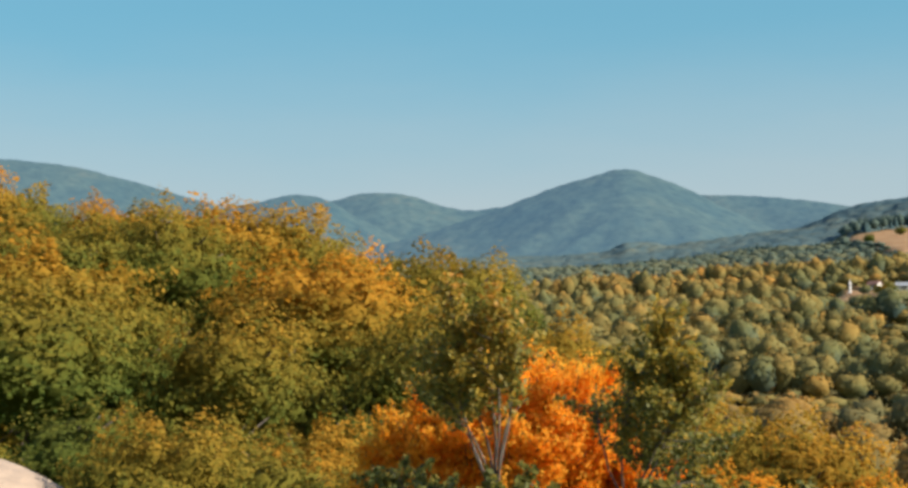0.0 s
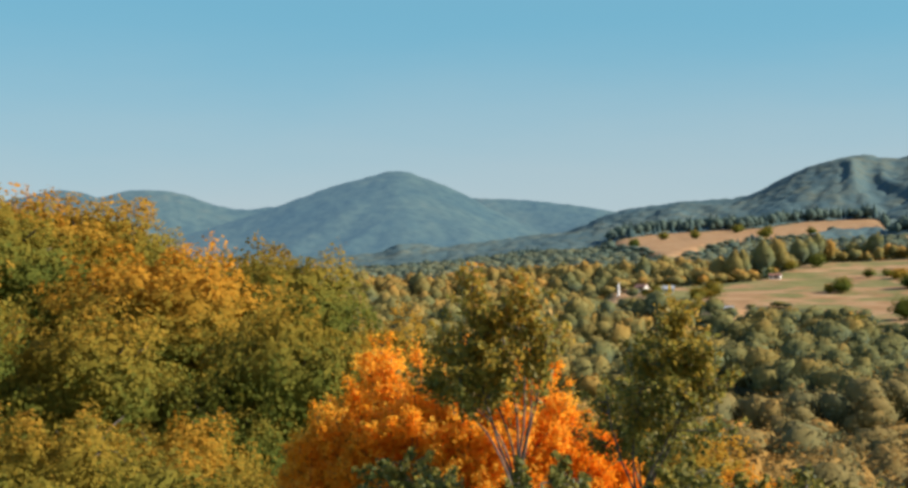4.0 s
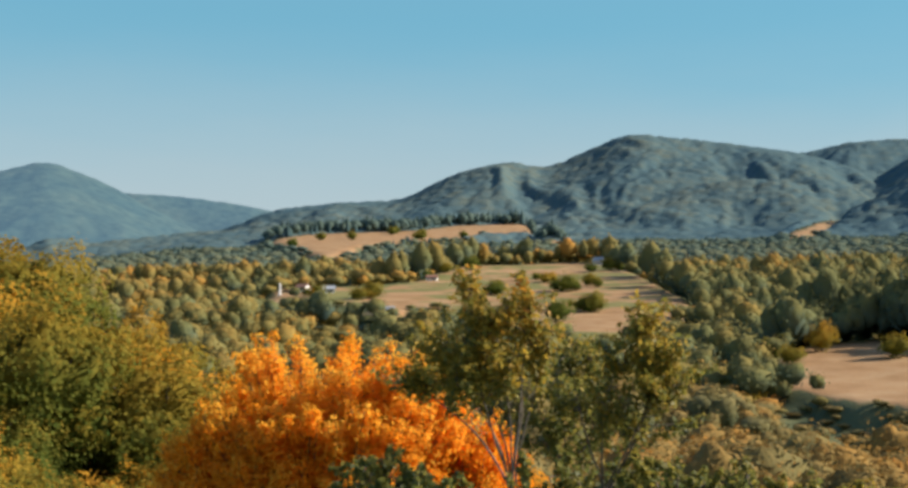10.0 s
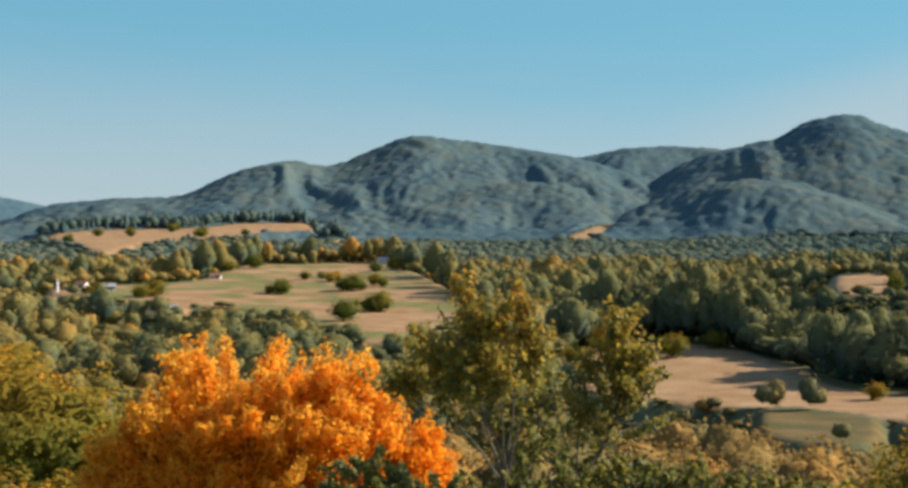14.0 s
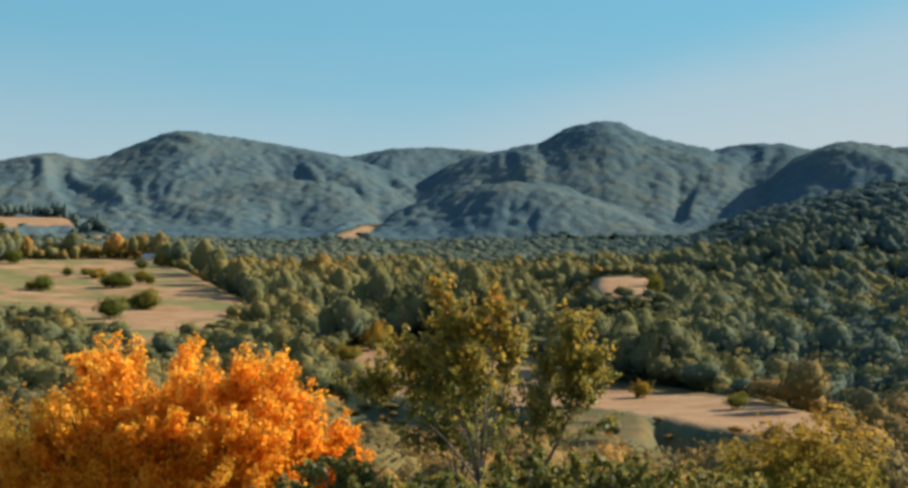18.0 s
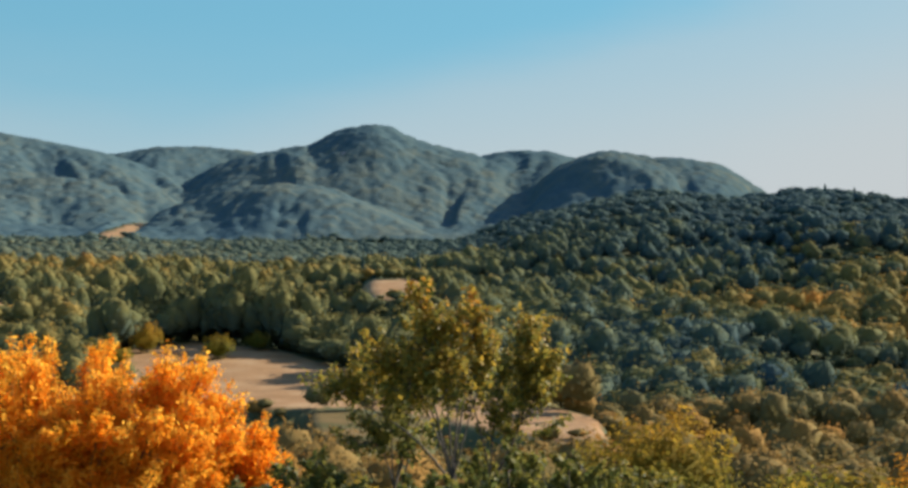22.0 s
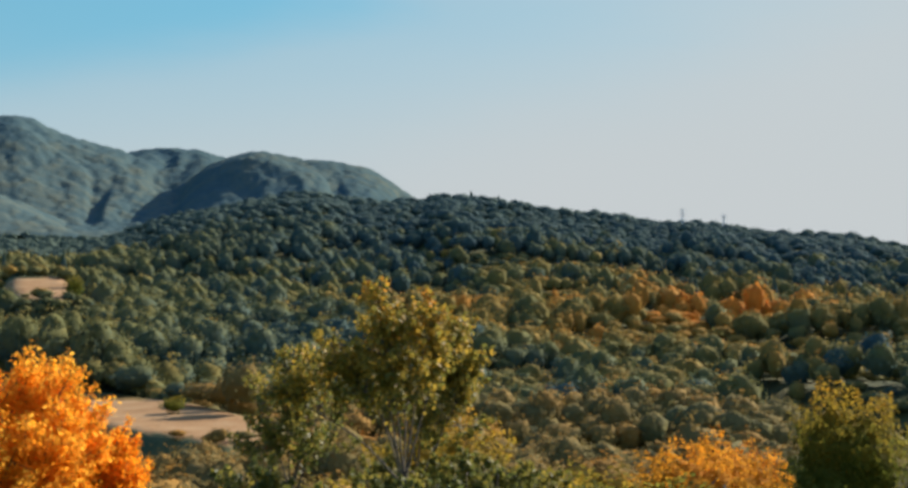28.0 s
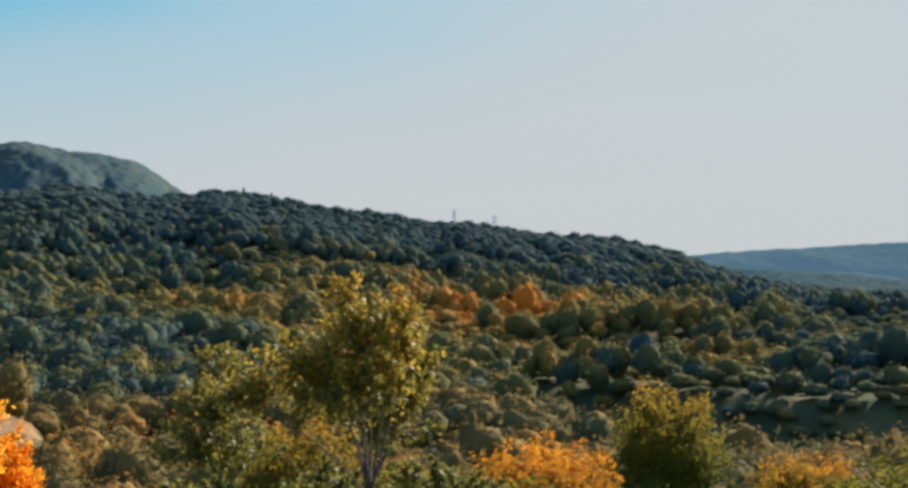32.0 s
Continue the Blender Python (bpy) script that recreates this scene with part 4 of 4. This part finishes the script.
# lone bushes and small trees on the open fields: heading, distance, radius, height, shade
LONE = [(-11.3, 925, 7.5, 13, 0), (-9.8, 1170, 12, 14, 0), (-8.5, 950, 9, 9, 1), (-14.3, 1120, 8, 12, 0), (-13.4, 1150, 7, 10, 1), (-17.4, 880, 10, 12, 0), (-16.2, 900, 8, 10, 1),
        (-12.4, 1190, 9, 12, 0), (-6.9, 1180, 8, 11, 1), (-12.0, 760, 8, 11, 0), (-10.6, 730, 7, 9, 1), (-13.2, 800, 7, 10, 2), (-19.6, 1780, 9, 11, 0),
        (12.6, 905, 7, 19, 0), (12.9, 850, 6, 12, 1), (4.2, 600, 7, 12, 1), (-0.3, 610, 8, 16, 1), (0.4, 585, 6, 11, 2), (15.6, 425, 4, 5, 1), (11.9, 470, 4, 5, 2), (-18.4, 925, 5, 5, 1), (-13.8, 1045, 5, 5, 0), (-9.2, 1050, 6, 6, 2), (-10.4, 1060, 5, 5, 1), (-7.6, 1010, 7, 7, 1), (-6.2, 900, 8, 9, 0), (-7.4, 820, 9, 11, 1), (-8.8, 760, 9, 11, 0)]
spots = rng.random((160, 2)) * (15.5, 560) + (-19.5, 690)
sx, sy = spots[:, 1] * np.sin(np.radians(spots[:, 0])), spots[:, 1] * np.cos(np.radians(spots[:, 0]))
for (a, d), ok in zip(spots, field_masks(sx, sy)["mixed"] > 0.5):
    if ok and rng.random() < 0.04:
        LONE.append((a, d, 4 + 8 * rng.random() ** 2, 6 + 9 * rng.random(), int(rng.integers(0, 3))))
for a, d, r, h, shade in LONE[::2]:
    if a < -4 and 700 < d < 1300:
        for k in range(int(rng.integers(1, 4))):
            LONE.append((a + rng.normal() * 0.5, d + rng.normal() * 9, r * (0.4 + 0.5 * rng.random()), h * (0.4 + 0.5 * rng.random()), int(rng.integers(0, 3))))
LONE = [t for k, t in enumerate(LONE) if not (-20 < t[0] < -4 and k % 4 == 1)]
for k in range(9):
    LONE.append((-19.2 + 9.0 * rng.random(), 1960 + 320 * rng.random(), 8 + 7 * rng.random(), 13 + 7 * rng.random(), int(rng.integers(0, 2))))
LONE += [(-1.9, 505, 6, 21, 1), (-2.7, 515, 7, 23, 0), (-1.1, 498, 6, 16, 2), (1.5, 618, 7, 17, 2), (5.8, 628, 6, 12, 1)]
for a, d, r, h, shade in LONE:
    r, h = min(r, 9.0), max(h, 1.9 * min(r, 9.0))
    plant(LOW_TREES, int(rng.integers(0, 5)), shade, d * math.sin(radians(a)), d * math.cos(radians(a)), r, h, ["dark green rounded tree standing alone on the dry field", "olive green bush standing on the dry field", "yellowing bush at the edge of the dry meadow"][shade], rng.random() * 6, group="lone trees on the fields", sink=0.14 * h)


# ---- the near trees, leaf by leaf ----
def leafy_tree(name, label, base, stems, tips, leaves_per_tip, tip_radius, leaf, material, bark, tint0, tint_top, seed, rise=0.3):
    """stems: limb end points; tips: crown ellipsoids (centre, radii, count) that the twig ends fill."""
    rng = np.random.default_rng(seed)
    base = np.array(base, float)
    root = new(name)
    root.matrix_world = Matrix.Translation(base)
    fork = np.array(stems[0]) - base
    lines = [tube(bent(rng, (0, 0, -0.5), fork, 0.12, 8), np.linspace(0.085, 0.034, 8), 8)]
    ends = []
    for s in stems[1:]:
        e = np.array(s) - base
        line = bent(rng, fork + rng.normal(size=3) * 0.03, e, 0.16, 9)
        lines.append(tube(line, np.linspace(0.024, 0.009, 9), 6))
        ends.append(line)
    part("trunk", mesh_from("trunk", *join(lines), bark, smooth=True), root, "pale grey forked trunk and limbs")
    allpts = np.concatenate(ends)
    P, O = [], []
    twigs = []
    for cen, rad, count in tips:
        w = rng.normal(size=(count, 3))
        w /= np.linalg.norm(w, axis=1)[:, None]
        c = np.array(cen) - base + w * np.array(rad) * (rng.random((count, 1)) ** 0.45)
        for tip in c:
            near = allpts[np.argmin(((allpts - tip) ** 2).sum(1) + np.where(allpts[:, 2] > tip[2], 1.5, 0))]
            twigs.append(tube(bent(rng, near, tip, 0.06, 4), np.linspace(0.014, 0.004, 4), 4))
            axis = (tip - near) / (np.linalg.norm(tip - near) + 1e-6) * 0.7 + np.array((0, 0, rise))
            axis /= np.linalg.norm(axis) + 1e-6
            k = int(leaves_per_tip * (0.6 + 0.8 * rng.random()))
            w2 = rng.normal(size=(k, 3))
            w2 /= np.linalg.norm(w2, axis=1)[:, None]
            along = (rng.random((k, 1)) - 0.55) * tip_radius * 2.6
            pos = tip + axis * along + w2 * tip_radius * (rng.random((k, 1)) ** 0.6) * (0.35 + 0.5 * (0.5 - along / (tip_radius * 2.6)))
            P.append(pos)
            O.append(w2 * 0.6 + (0, 0, 0.5))
    tagged(part("branching", mesh_from("branching", *join(twigs), bark, smooth=True), root), "thin bare twigs", kind="stuff")
    P, O = np.concatenate(P), np.concatenate(O)
    v, q = quads_at(rng, P, O, leaf, 1.6, 0.8)
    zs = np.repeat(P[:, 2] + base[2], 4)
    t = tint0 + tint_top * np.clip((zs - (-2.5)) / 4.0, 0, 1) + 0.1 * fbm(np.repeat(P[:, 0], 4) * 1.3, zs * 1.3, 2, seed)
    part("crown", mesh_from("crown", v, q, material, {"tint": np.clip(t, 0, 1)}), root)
    return tagged(root, label, "tree")


leafy_tree("forked_tree", "olive green forked tree with yellowing top on the knoll", (0.8, 27.2, -7.8),
           [(0.76, 27.15, -2.3), (0.1, 26.9, 1.1), (1.15, 26.8, 0.9), (0.5, 27.1, 0.6), (1.4, 26.9, 0.1), (-0.4, 27.4, 0.0), (-1.4, 28.3, -0.5), (0.8, 27.7, -0.3), (-0.15, 26.9, -0.5)],
           [((0.05, 26.95, 1.22), (0.24, 0.28, 0.24), 9), ((1.10, 26.8, 0.94), (0.34, 0.32, 0.28), 12), ((0.45, 27.0, 0.65), (0.8, 0.7, 0.34), 38), ((1.35, 26.9, 0.2), (0.36, 0.48, 0.4), 18), ((-0.45, 27.4, 0.15), (0.5, 0.6, 0.34), 20),
            ((0.4, 27.1, -0.1), (1.05, 0.85, 0.36), 50), ((-0.8, 27.9, -0.35), (0.6, 0.6, 0.18), 20), ((-1.4, 28.3, -0.4), (0.45, 0.5, 0.14), 12), ((0.35, 27.2, -0.62), (1.15, 0.95, 0.22), 22), ((-1.0, 27.8, 0.15), (0.25, 0.3, 0.15), 4)],
           46, 0.28, 0.072, M_OLIVE, M_BARK, 0.34, 0.42, 31)
leafy_tree("slender_tree", "slender olive tree with pale bare stems", (2.1, 29.4, -7.9),
           [(2.1, 29.4, -2.6), (2.9, 29.3, 0.5), (2.35, 29.3, -0.2), (3.4, 29.5, -0.2), (1.6, 29.2, -0.6), (3.0, 29.8, -0.6)],
           [((2.9, 29.3, 0.6), (0.40, 0.48, 0.28), 18), ((3.1, 29.4, 0.0), (0.62, 0.8, 0.34), 32), ((2.35, 29.3, -0.1), (0.3, 0.5, 0.4), 9), ((3.15, 29.6, -0.5), (0.7, 0.9, 0.24), 22), ((1.9, 29.3, -0.8), (0.9, 0.7, 0.25), 14), ((2.8, 29.6, -1.3), (1.2, 0.9, 0.3), 16)],
           54, 0.29, 0.072, M_OLIVE, M_BARK, 0.32, 0.38, 32)
leafy_tree("olive_tree", "olive green bushy tree behind the forked one", (0.9, 33.2, -8.2),
           [(0.9, 33.2, -3.0), (0.7, 33.0, -0.1), (1.4, 33.2, -0.1), (0.9, 33.5, -0.4), (0.0, 33.2, -0.9), (1.8, 33.3, -0.9)],
           [((1.1, 33.2, -0.05), (0.6, 0.6, 0.36), 18), ((0.9, 33.2, -0.85), (1.0, 0.9, 0.45), 30), ((1.0, 33.2, -1.7), (1.4, 1.1, 0.5), 34)],
           54, 0.32, 0.078, M_OLIVE, M_BARK, 0.28, 0.36, 35)
SHRUBS = [(-1.7, 28.0, -1.7, 1.0, 0.10), (0.2, 25.6, -2.0, 0.9, 0.06), (1.6, 26.6, -1.75, 0.9, 0.12), (3.6, 29.0, -1.75, 1.1, 0.14), (5.4, 31.0, -2.0, 1.3, 0.22), (-3.0, 30.0, -2.3, 1.2, 0.10), (7.6, 33.5, -2.6, 1.5, 0.26), (2.6, 31.5, -1.9, 1.2, 0.18)]
for k, (x, y, z, r, t0) in enumerate(SHRUBS):
    leafy_tree("shrub", "leafy olive green shrub below the forked tree", (x, y, -7.9),
               [(x, y, z - 2.2), (x - 0.5 * r, y, z - 0.4), (x + 0.5 * r, y + 0.2, z - 0.5), (x, y - 0.4 * r, z - 0.3)],
               [((x, y, z - 0.75), (r, r, 0.75), 34), ((x + 0.2, y, z - 1.7), (1.25 * r, 1.2 * r, 0.8), 34)],
               80, 0.21, 0.08, M_OLIVE, M_BARK_DARK, 0.2 + t0, 0.34, 60 + k)
def bough_tree(name, label, base, fork_z, lobes, material, bark, leaf, tint0, seed):
    """A vase of rising boughs set with leafy twigs; lobes: crown ellipsoids (centre, radii, boughs)."""
    rng = np.random.default_rng(seed)
    base = np.array(base, float)
    root = new(name)
    root.matrix_world = Matrix.Translation(base)
    fork = np.array((0.0, 0.0, fork_z - base[2]))
    wood = [tube(bent(rng, (0, 0, -0.5), fork, 0.12, 8), np.linspace(0.15, 0.09, 8), 8)]
    twigs, P, O, T = [], [], [], []
    for cen, rad, count in lobes:
        cen, rad = np.array(cen) - base, np.array(rad)
        for k in range(count):
            w = rng.normal(size=3)
            w[2] = abs(w[2]) * 0.9 - 0.35
            w /= np.linalg.norm(w)
            reach = 0.74 + 0.28 * rng.random()
            end = cen + w * rad * reach
            root_at = fork + np.array((0, 0, (rng.random() - 0.3) * 1.2)) + (cen - fork) * (0.1, 0.1, 0.0)
            mid = root_at * 0.45 + end * 0.55 + (w * rad) * (0.18, 0.18, -0.06)
            u = np.linspace(0, 1, 9)[:, None]
            line = root_at * (1 - u) ** 2 + 2 * mid * u * (1 - u) + end * u ** 2 + rng.normal(size=(9, 3)) * 0.03
            wood.append(tube(line, np.linspace(0.05, 0.010, 9), 5))
            way = line[-1] - line[-3]
            way /= np.linalg.norm(way)
            hue = 0.10 * rng.normal()
            for q in range(15):
                t = 0.34 + 0.66 * rng.random() ** 0.7 if q else 1.0
                at = line[min(int(t * 8), 7)] * (1 - (t * 8) % 1) + line[min(int(t * 8) + 1, 8)] * ((t * 8) % 1)
                d = way * 0.6 + np.array((0, 0, 0.55)) + rng.normal(size=3) * (0.52 if q else 0.1)
                d /= np.linalg.norm(d)
                long = (0.30 + 0.45 * rng.random()) * (1.25 - 0.4 * t)
                twigs.append(tube([at, at + d * long * 0.5 + (0, 0, 0.02), at + d * long], [0.012, 0.008, 0.004], 4))
                n = int(44 + 30 * rng.random())
                v = rng.random((n, 1))
                side = rng.normal(size=(n, 3))
                P.append(at + d * long * v + side * (0.125 * (1.2 - 0.75 * v)))
                O.append(side * 0.5 + d * 0.3 + (0, 0, 0.5))
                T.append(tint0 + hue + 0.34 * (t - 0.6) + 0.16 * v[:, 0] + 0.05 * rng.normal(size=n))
    part("trunk", mesh_from("trunk", *join(wood), bark, smooth=True), root, "dark trunk and rising boughs")
    tagged(part("branching", mesh_from("branching", *join(twigs), bark, smooth=True), root), "thin twigs", kind="stuff")
    P, O, T = np.concatenate(P), np.concatenate(O), np.concatenate(T)
    v, q = quads_at(rng, P, O, leaf, 1.7, 0.8)
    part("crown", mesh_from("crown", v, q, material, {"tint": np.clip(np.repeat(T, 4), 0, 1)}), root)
    return tagged(root, label, "tree")


bough_tree("orange_tree", "bright orange autumn tree with dense glowing leaves", (-6.5, 38.0, -8.3), -5.6,
           [((-6.8, 38.0, -2.8), (3.4, 2.8, 3.5), 150), ((-3.7, 37.4, -2.1), (1.5, 1.5, 2.5), 52), ((-8.8, 37.8, -3.2), (2.3, 2.1, 2.2), 56), ((-5.4, 36.4, -3.0), (2.5, 1.5, 2.2), 60), ((-7.0, 38.0, -3.2), (2.6, 2.2, 2.4), 70)],
           M_ORANGE, M_BARK_DARK, 0.066, 0.60, 33)
bough_tree("orange_shrub", "small reddish orange autumn tree beside the larger orange one", (-2.6, 38.2, -8.4), -5.0,
           [((-2.7, 38.2, -3.1), (1.7, 1.5, 1.6), 48)], M_ORANGE, M_BARK_DARK, 0.066, 0.34, 34)


# ---- buildings, mast and rocks ----
def plain_material(name, a, b, scale=1.5, rough=0.85):
    m, n, l = node_material(name)
    tc = n.new("ShaderNodeTexCoord")
    c = ramp(n, [(0.3, a), (0.7, b)])
    f = noise_node(n, l, scale, 5.0, tc.outputs["Object"])
    l.new(f, c.inputs["Fac"])
    sh = n.new("ShaderNodeBsdfPrincipled")
    sh.inputs["Roughness"].default_value = rough
    l.new(c.outputs["Color"], sh.inputs["Base Color"])
    bump = n.new("ShaderNodeBump")
    bump.inputs["Strength"].default_value = 0.4
    l.new(f, bump.inputs["Height"])
    l.new(bump.outputs["Normal"], sh.inputs["Normal"])
    o = n.new("ShaderNodeOutputMaterial")
    l.new(sh.outputs["BSDF"], o.inputs["Surface"])
    return m


M_PLASTER = plain_material("pale_plaster", (0.58, 0.56, 0.53), (0.74, 0.72, 0.69))
M_TILES = plain_material("clay_tiles", (0.20, 0.095, 0.06), (0.30, 0.15, 0.095), 3.0)
M_SHEET = plain_material("grey_sheet_roof", (0.24, 0.25, 0.26), (0.36, 0.37, 0.38), 0.6, 0.5)
M_DARK = plain_material("dark_window", (0.02, 0.025, 0.03), (0.04, 0.045, 0.05), 2.0, 0.2)
M_STEEL = plain_material("galvanised_steel", (0.62, 0.63, 0.64), (0.78, 0.79, 0.80), 4.0, 0.45)
M_ROCK = plain_material("pale_limestone", (0.20, 0.20, 0.21), (0.38, 0.375, 0.37), 0.08)


def box_part(name, size, at, material, parent, label=""):
    bm = bmesh.new()
    bmesh.ops.create_cube(bm, size=1.0, matrix=Matrix.LocRotScale(at, None, size))
    bmesh.ops.bevel(bm, geom=bm.edges[:], offset=min(size) * 0.06, segments=1, affect="EDGES")
    me = bpy.data.meshes.new(name)
    bm.to_mesh(me)
    bm.free()
    me.materials.append(material)
    return part(name, me, parent, label)


def gable_part(name, length, width, rise, z, over, thick, material, parent):
    """Two sloping roof slabs in one solid, with eaves."""
    w, h = width / 2 + over, length / 2 + over
    prof = [(-w, z - over * rise / w), (0, z + rise), (w, z - over * rise / w), (w, z - over * rise / w + thick), (0, z + rise + thick * 1.2), (-w, z - over * rise / w + thick)]
    bm = bmesh.new()
    a = [bm.verts.new((-h, p, q)) for p, q in prof]
    b = [bm.verts.new((h, p, q)) for p, q in prof]
    for i in range(6):
        k = (i + 1) % 6
        bm.faces.new((a[i], a[k], b[k], b[i]))
    bm.faces.new((a[0], a[5], a[4], a[1]))
    bm.faces.new((a[1], a[4], a[3], a[2]))
    bm.faces.new((b[0], b[1], b[4], b[5]))
    bm.faces.new((b[1], b[2], b[3], b[4]))
    bmesh.ops.recalc_face_normals(bm, faces=bm.faces[:])
    me = bpy.data.meshes.new(name)
    bm.to_mesh(me)
    bm.free()
    me.materials.append(material)
    return part(name, me, parent)


def gable_walls(length, width, tall, rise, material, parent):
    prof = [(-width / 2, -3), (width / 2, -3), (width / 2, tall), (0, tall + rise * 0.96), (-width / 2, tall)]
    bm = bmesh.new()
    a = [bm.verts.new((-length / 2, p, q)) for p, q in prof]
    b = [bm.verts.new((length / 2, p, q)) for p, q in prof]
    for i in range(5):
        k = (i + 1) % 5
        bm.faces.new((a[i], a[k], b[k], b[i]))
    bm.faces.new(a[::-1])
    bm.faces.new(b)
    bmesh.ops.recalc_face_normals(bm, faces=bm.faces[:])
    me = bpy.data.meshes.new("wall")
    bm.to_mesh(me)
    bm.free()
    me.materials.append(material)
    return part("wall", me, parent)


def set_down(ob, az, dist, turn):
    x, y = dist * math.sin(radians(az)), dist * math.cos(radians(az))
    z = float(level(np.array([x]), np.array([y]))[0])
    ob.matrix_world = pose(x, y, z, 0, 0, turn)
    return ob


def house(az, dist, turn, length, width, tall, rise, roof, label):
    ob = set_down(new("house"), az, dist, turn)
    gable_walls(length, width, tall, rise, M_PLASTER, ob)
    gable_part("roof", length, width, rise, tall, 0.5, 0.3, roof, ob)
    for k in range(3):
        for side in (-1, 1):
            w = box_part("window", (1.1, 0.12, 1.3), ((k - 1) * length / 3.2, side * (width / 2 + 0.02), tall * 0.55), M_DARK, ob)
            box_part("sill", (1.3, 0.2, 0.1), ((k - 1) * length / 3.2, side * (width / 2 + 0.05), tall * 0.55 - 0.72), M_PLASTER, w)
    box_part("door", (1.0, 0.12, 2.0), (length * 0.16, -width / 2 - 0.03, 1.0), M_DARK, ob)
    box_part("chimney", (0.7, 0.7, 1.6), (length * 0.2, width * 0.12, tall + rise), M_TILES, ob)
    return tagged(ob, label, "house", "houses in the valley")


house(-18.0, 950, 20, 9, 6, 2.4, 2.0, M_SHEET, "low pale house with a grey sheet roof")
house(-19.0, 975, -15, 8, 6, 2.4, 2.2, M_TILES, "small pale house with a clay tile roof")
house(-22.2, 815, 35, 9, 6, 4.6, 2.4, M_TILES, "small pale house with a clay tile roof")
house(-15.7, 800, 10, 11, 6, 2.4, 1.6, M_SHEET, "long low shed with a pale sheet roof")
house(-13.9, 1075, 5, 8, 5, 2.2, 1.6, M_TILES, "low pale house with a grey sheet roof")
house(-7.3, 1285, -25, 10, 7, 4.0, 2.4, M_SHEET, "small white farm building at the field edge")


def white_tower(az, dist):
    ob = set_down(new("white_tower"), az, dist, 12)
    bm = bmesh.new()
    bmesh.ops.create_cone(bm, cap_ends=True, segments=8, radius1=1.1, radius2=0.75, depth=7.0, matrix=Matrix.Translation((0, 0, 2.5)))
    me = bpy.data.meshes.new("shaft")
    bm.to_mesh(me)
    bm.free()
    me.materials.append(M_PLASTER)
    part("shaft", me, ob)
    bm = bmesh.new()
    bmesh.ops.create_cone(bm, cap_ends=True, segments=8, radius1=1.0, radius2=0.06, depth=3.4, matrix=Matrix.Translation((0, 0, 7.68)))
    me = bpy.data.meshes.new("spire")
    bm.to_mesh(me)
    bm.free()
    me.materials.append(M_PLASTER)
    part("spire", me, ob)
    box_part("plinth", (3.0, 3.0, 2.0), (0, 0, -0.4), M_PLASTER, ob)
    return tagged(ob, "slim white tower with a pointed top among trees", "tower")


white_tower(-19.9, 962)


def mast(az, dist, tall):
    ob = set_down(new("power_mast"), az, dist, az * -1 + 20)
    ob.location.z -= 1.0
    for sx in (-1, 1):
        for sy in (-1, 1):
            part("leg", mesh_from("leg", *tube([(sx * 2.6, sy * 2.6, -8), (sx * 0.9, sy * 0.9, tall * 0.6), (sx * 0.35, sy * 0.35, tall)], [0.28, 0.24, 0.2], 5), M_STEEL), ob)
    for k in range(6):
        z0, z1 = tall * k / 6.5, tall * (k + 1) / 6.5
        r0, r1 = 2.4 - 1.9 * k / 6.5, 2.4 - 1.9 * (k + 1) / 6.5
        for s in (-1, 1):
            part("brace", mesh_from("brace", *tube([(-r0, s * r0, z0), (r1, s * r1, z1)], [0.12, 0.12], 4), M_STEEL), ob)
            part("brace", mesh_from("brace", *tube([(s * r0, -r0, z0), (s * r1, r1, z1)], [0.12, 0.12], 4), M_STEEL), ob)
    for z in (0.72, 0.84, 0.95):
        part("crossarm", mesh_from("crossarm", *tube([(-4.5, 0, tall * z), (0, 0, tall * z + 0.6), (4.5, 0, tall * z)], [0.16, 0.3, 0.16], 5), M_STEEL), ob)
    return tagged(ob, "steel lattice power mast on the wooded ridge", "mast", "power masts")


mast(36.85, 1690, 27)
mast(38.45, 1650, 24)


def rock_face(az, dist, wide, tall, seed):
    rng = np.random.default_rng(seed)
    v, f = ico(3)
    lump = np.array([1 + 0.35 * noise.noise(Vector(p) * 1.7 + Vector((seed, 0, 0))) + 0.15 * noise.noise(Vector(p) * 5.0) for p in v])
    v = np.round(v * lump[:, None] * 6) / 6 * 0.5 + v * lump[:, None] * 0.5
    v = v * (wide, wide * 0.5, tall)
    me = mesh_from("rock_face", v, f, M_ROCK)
    ob = set_down(new("rock_face", me), az, dist, -az)
    return tagged(ob, "pale bare limestone cliff high on the wooded mountain", "rock", "mountain cliffs")


rock_face(9.05, 2740, 9, 9, 3)
rock_face(9.3, 2725, 10, 7, 5)
rock_face(9.55, 2700, 8, 11, 8)
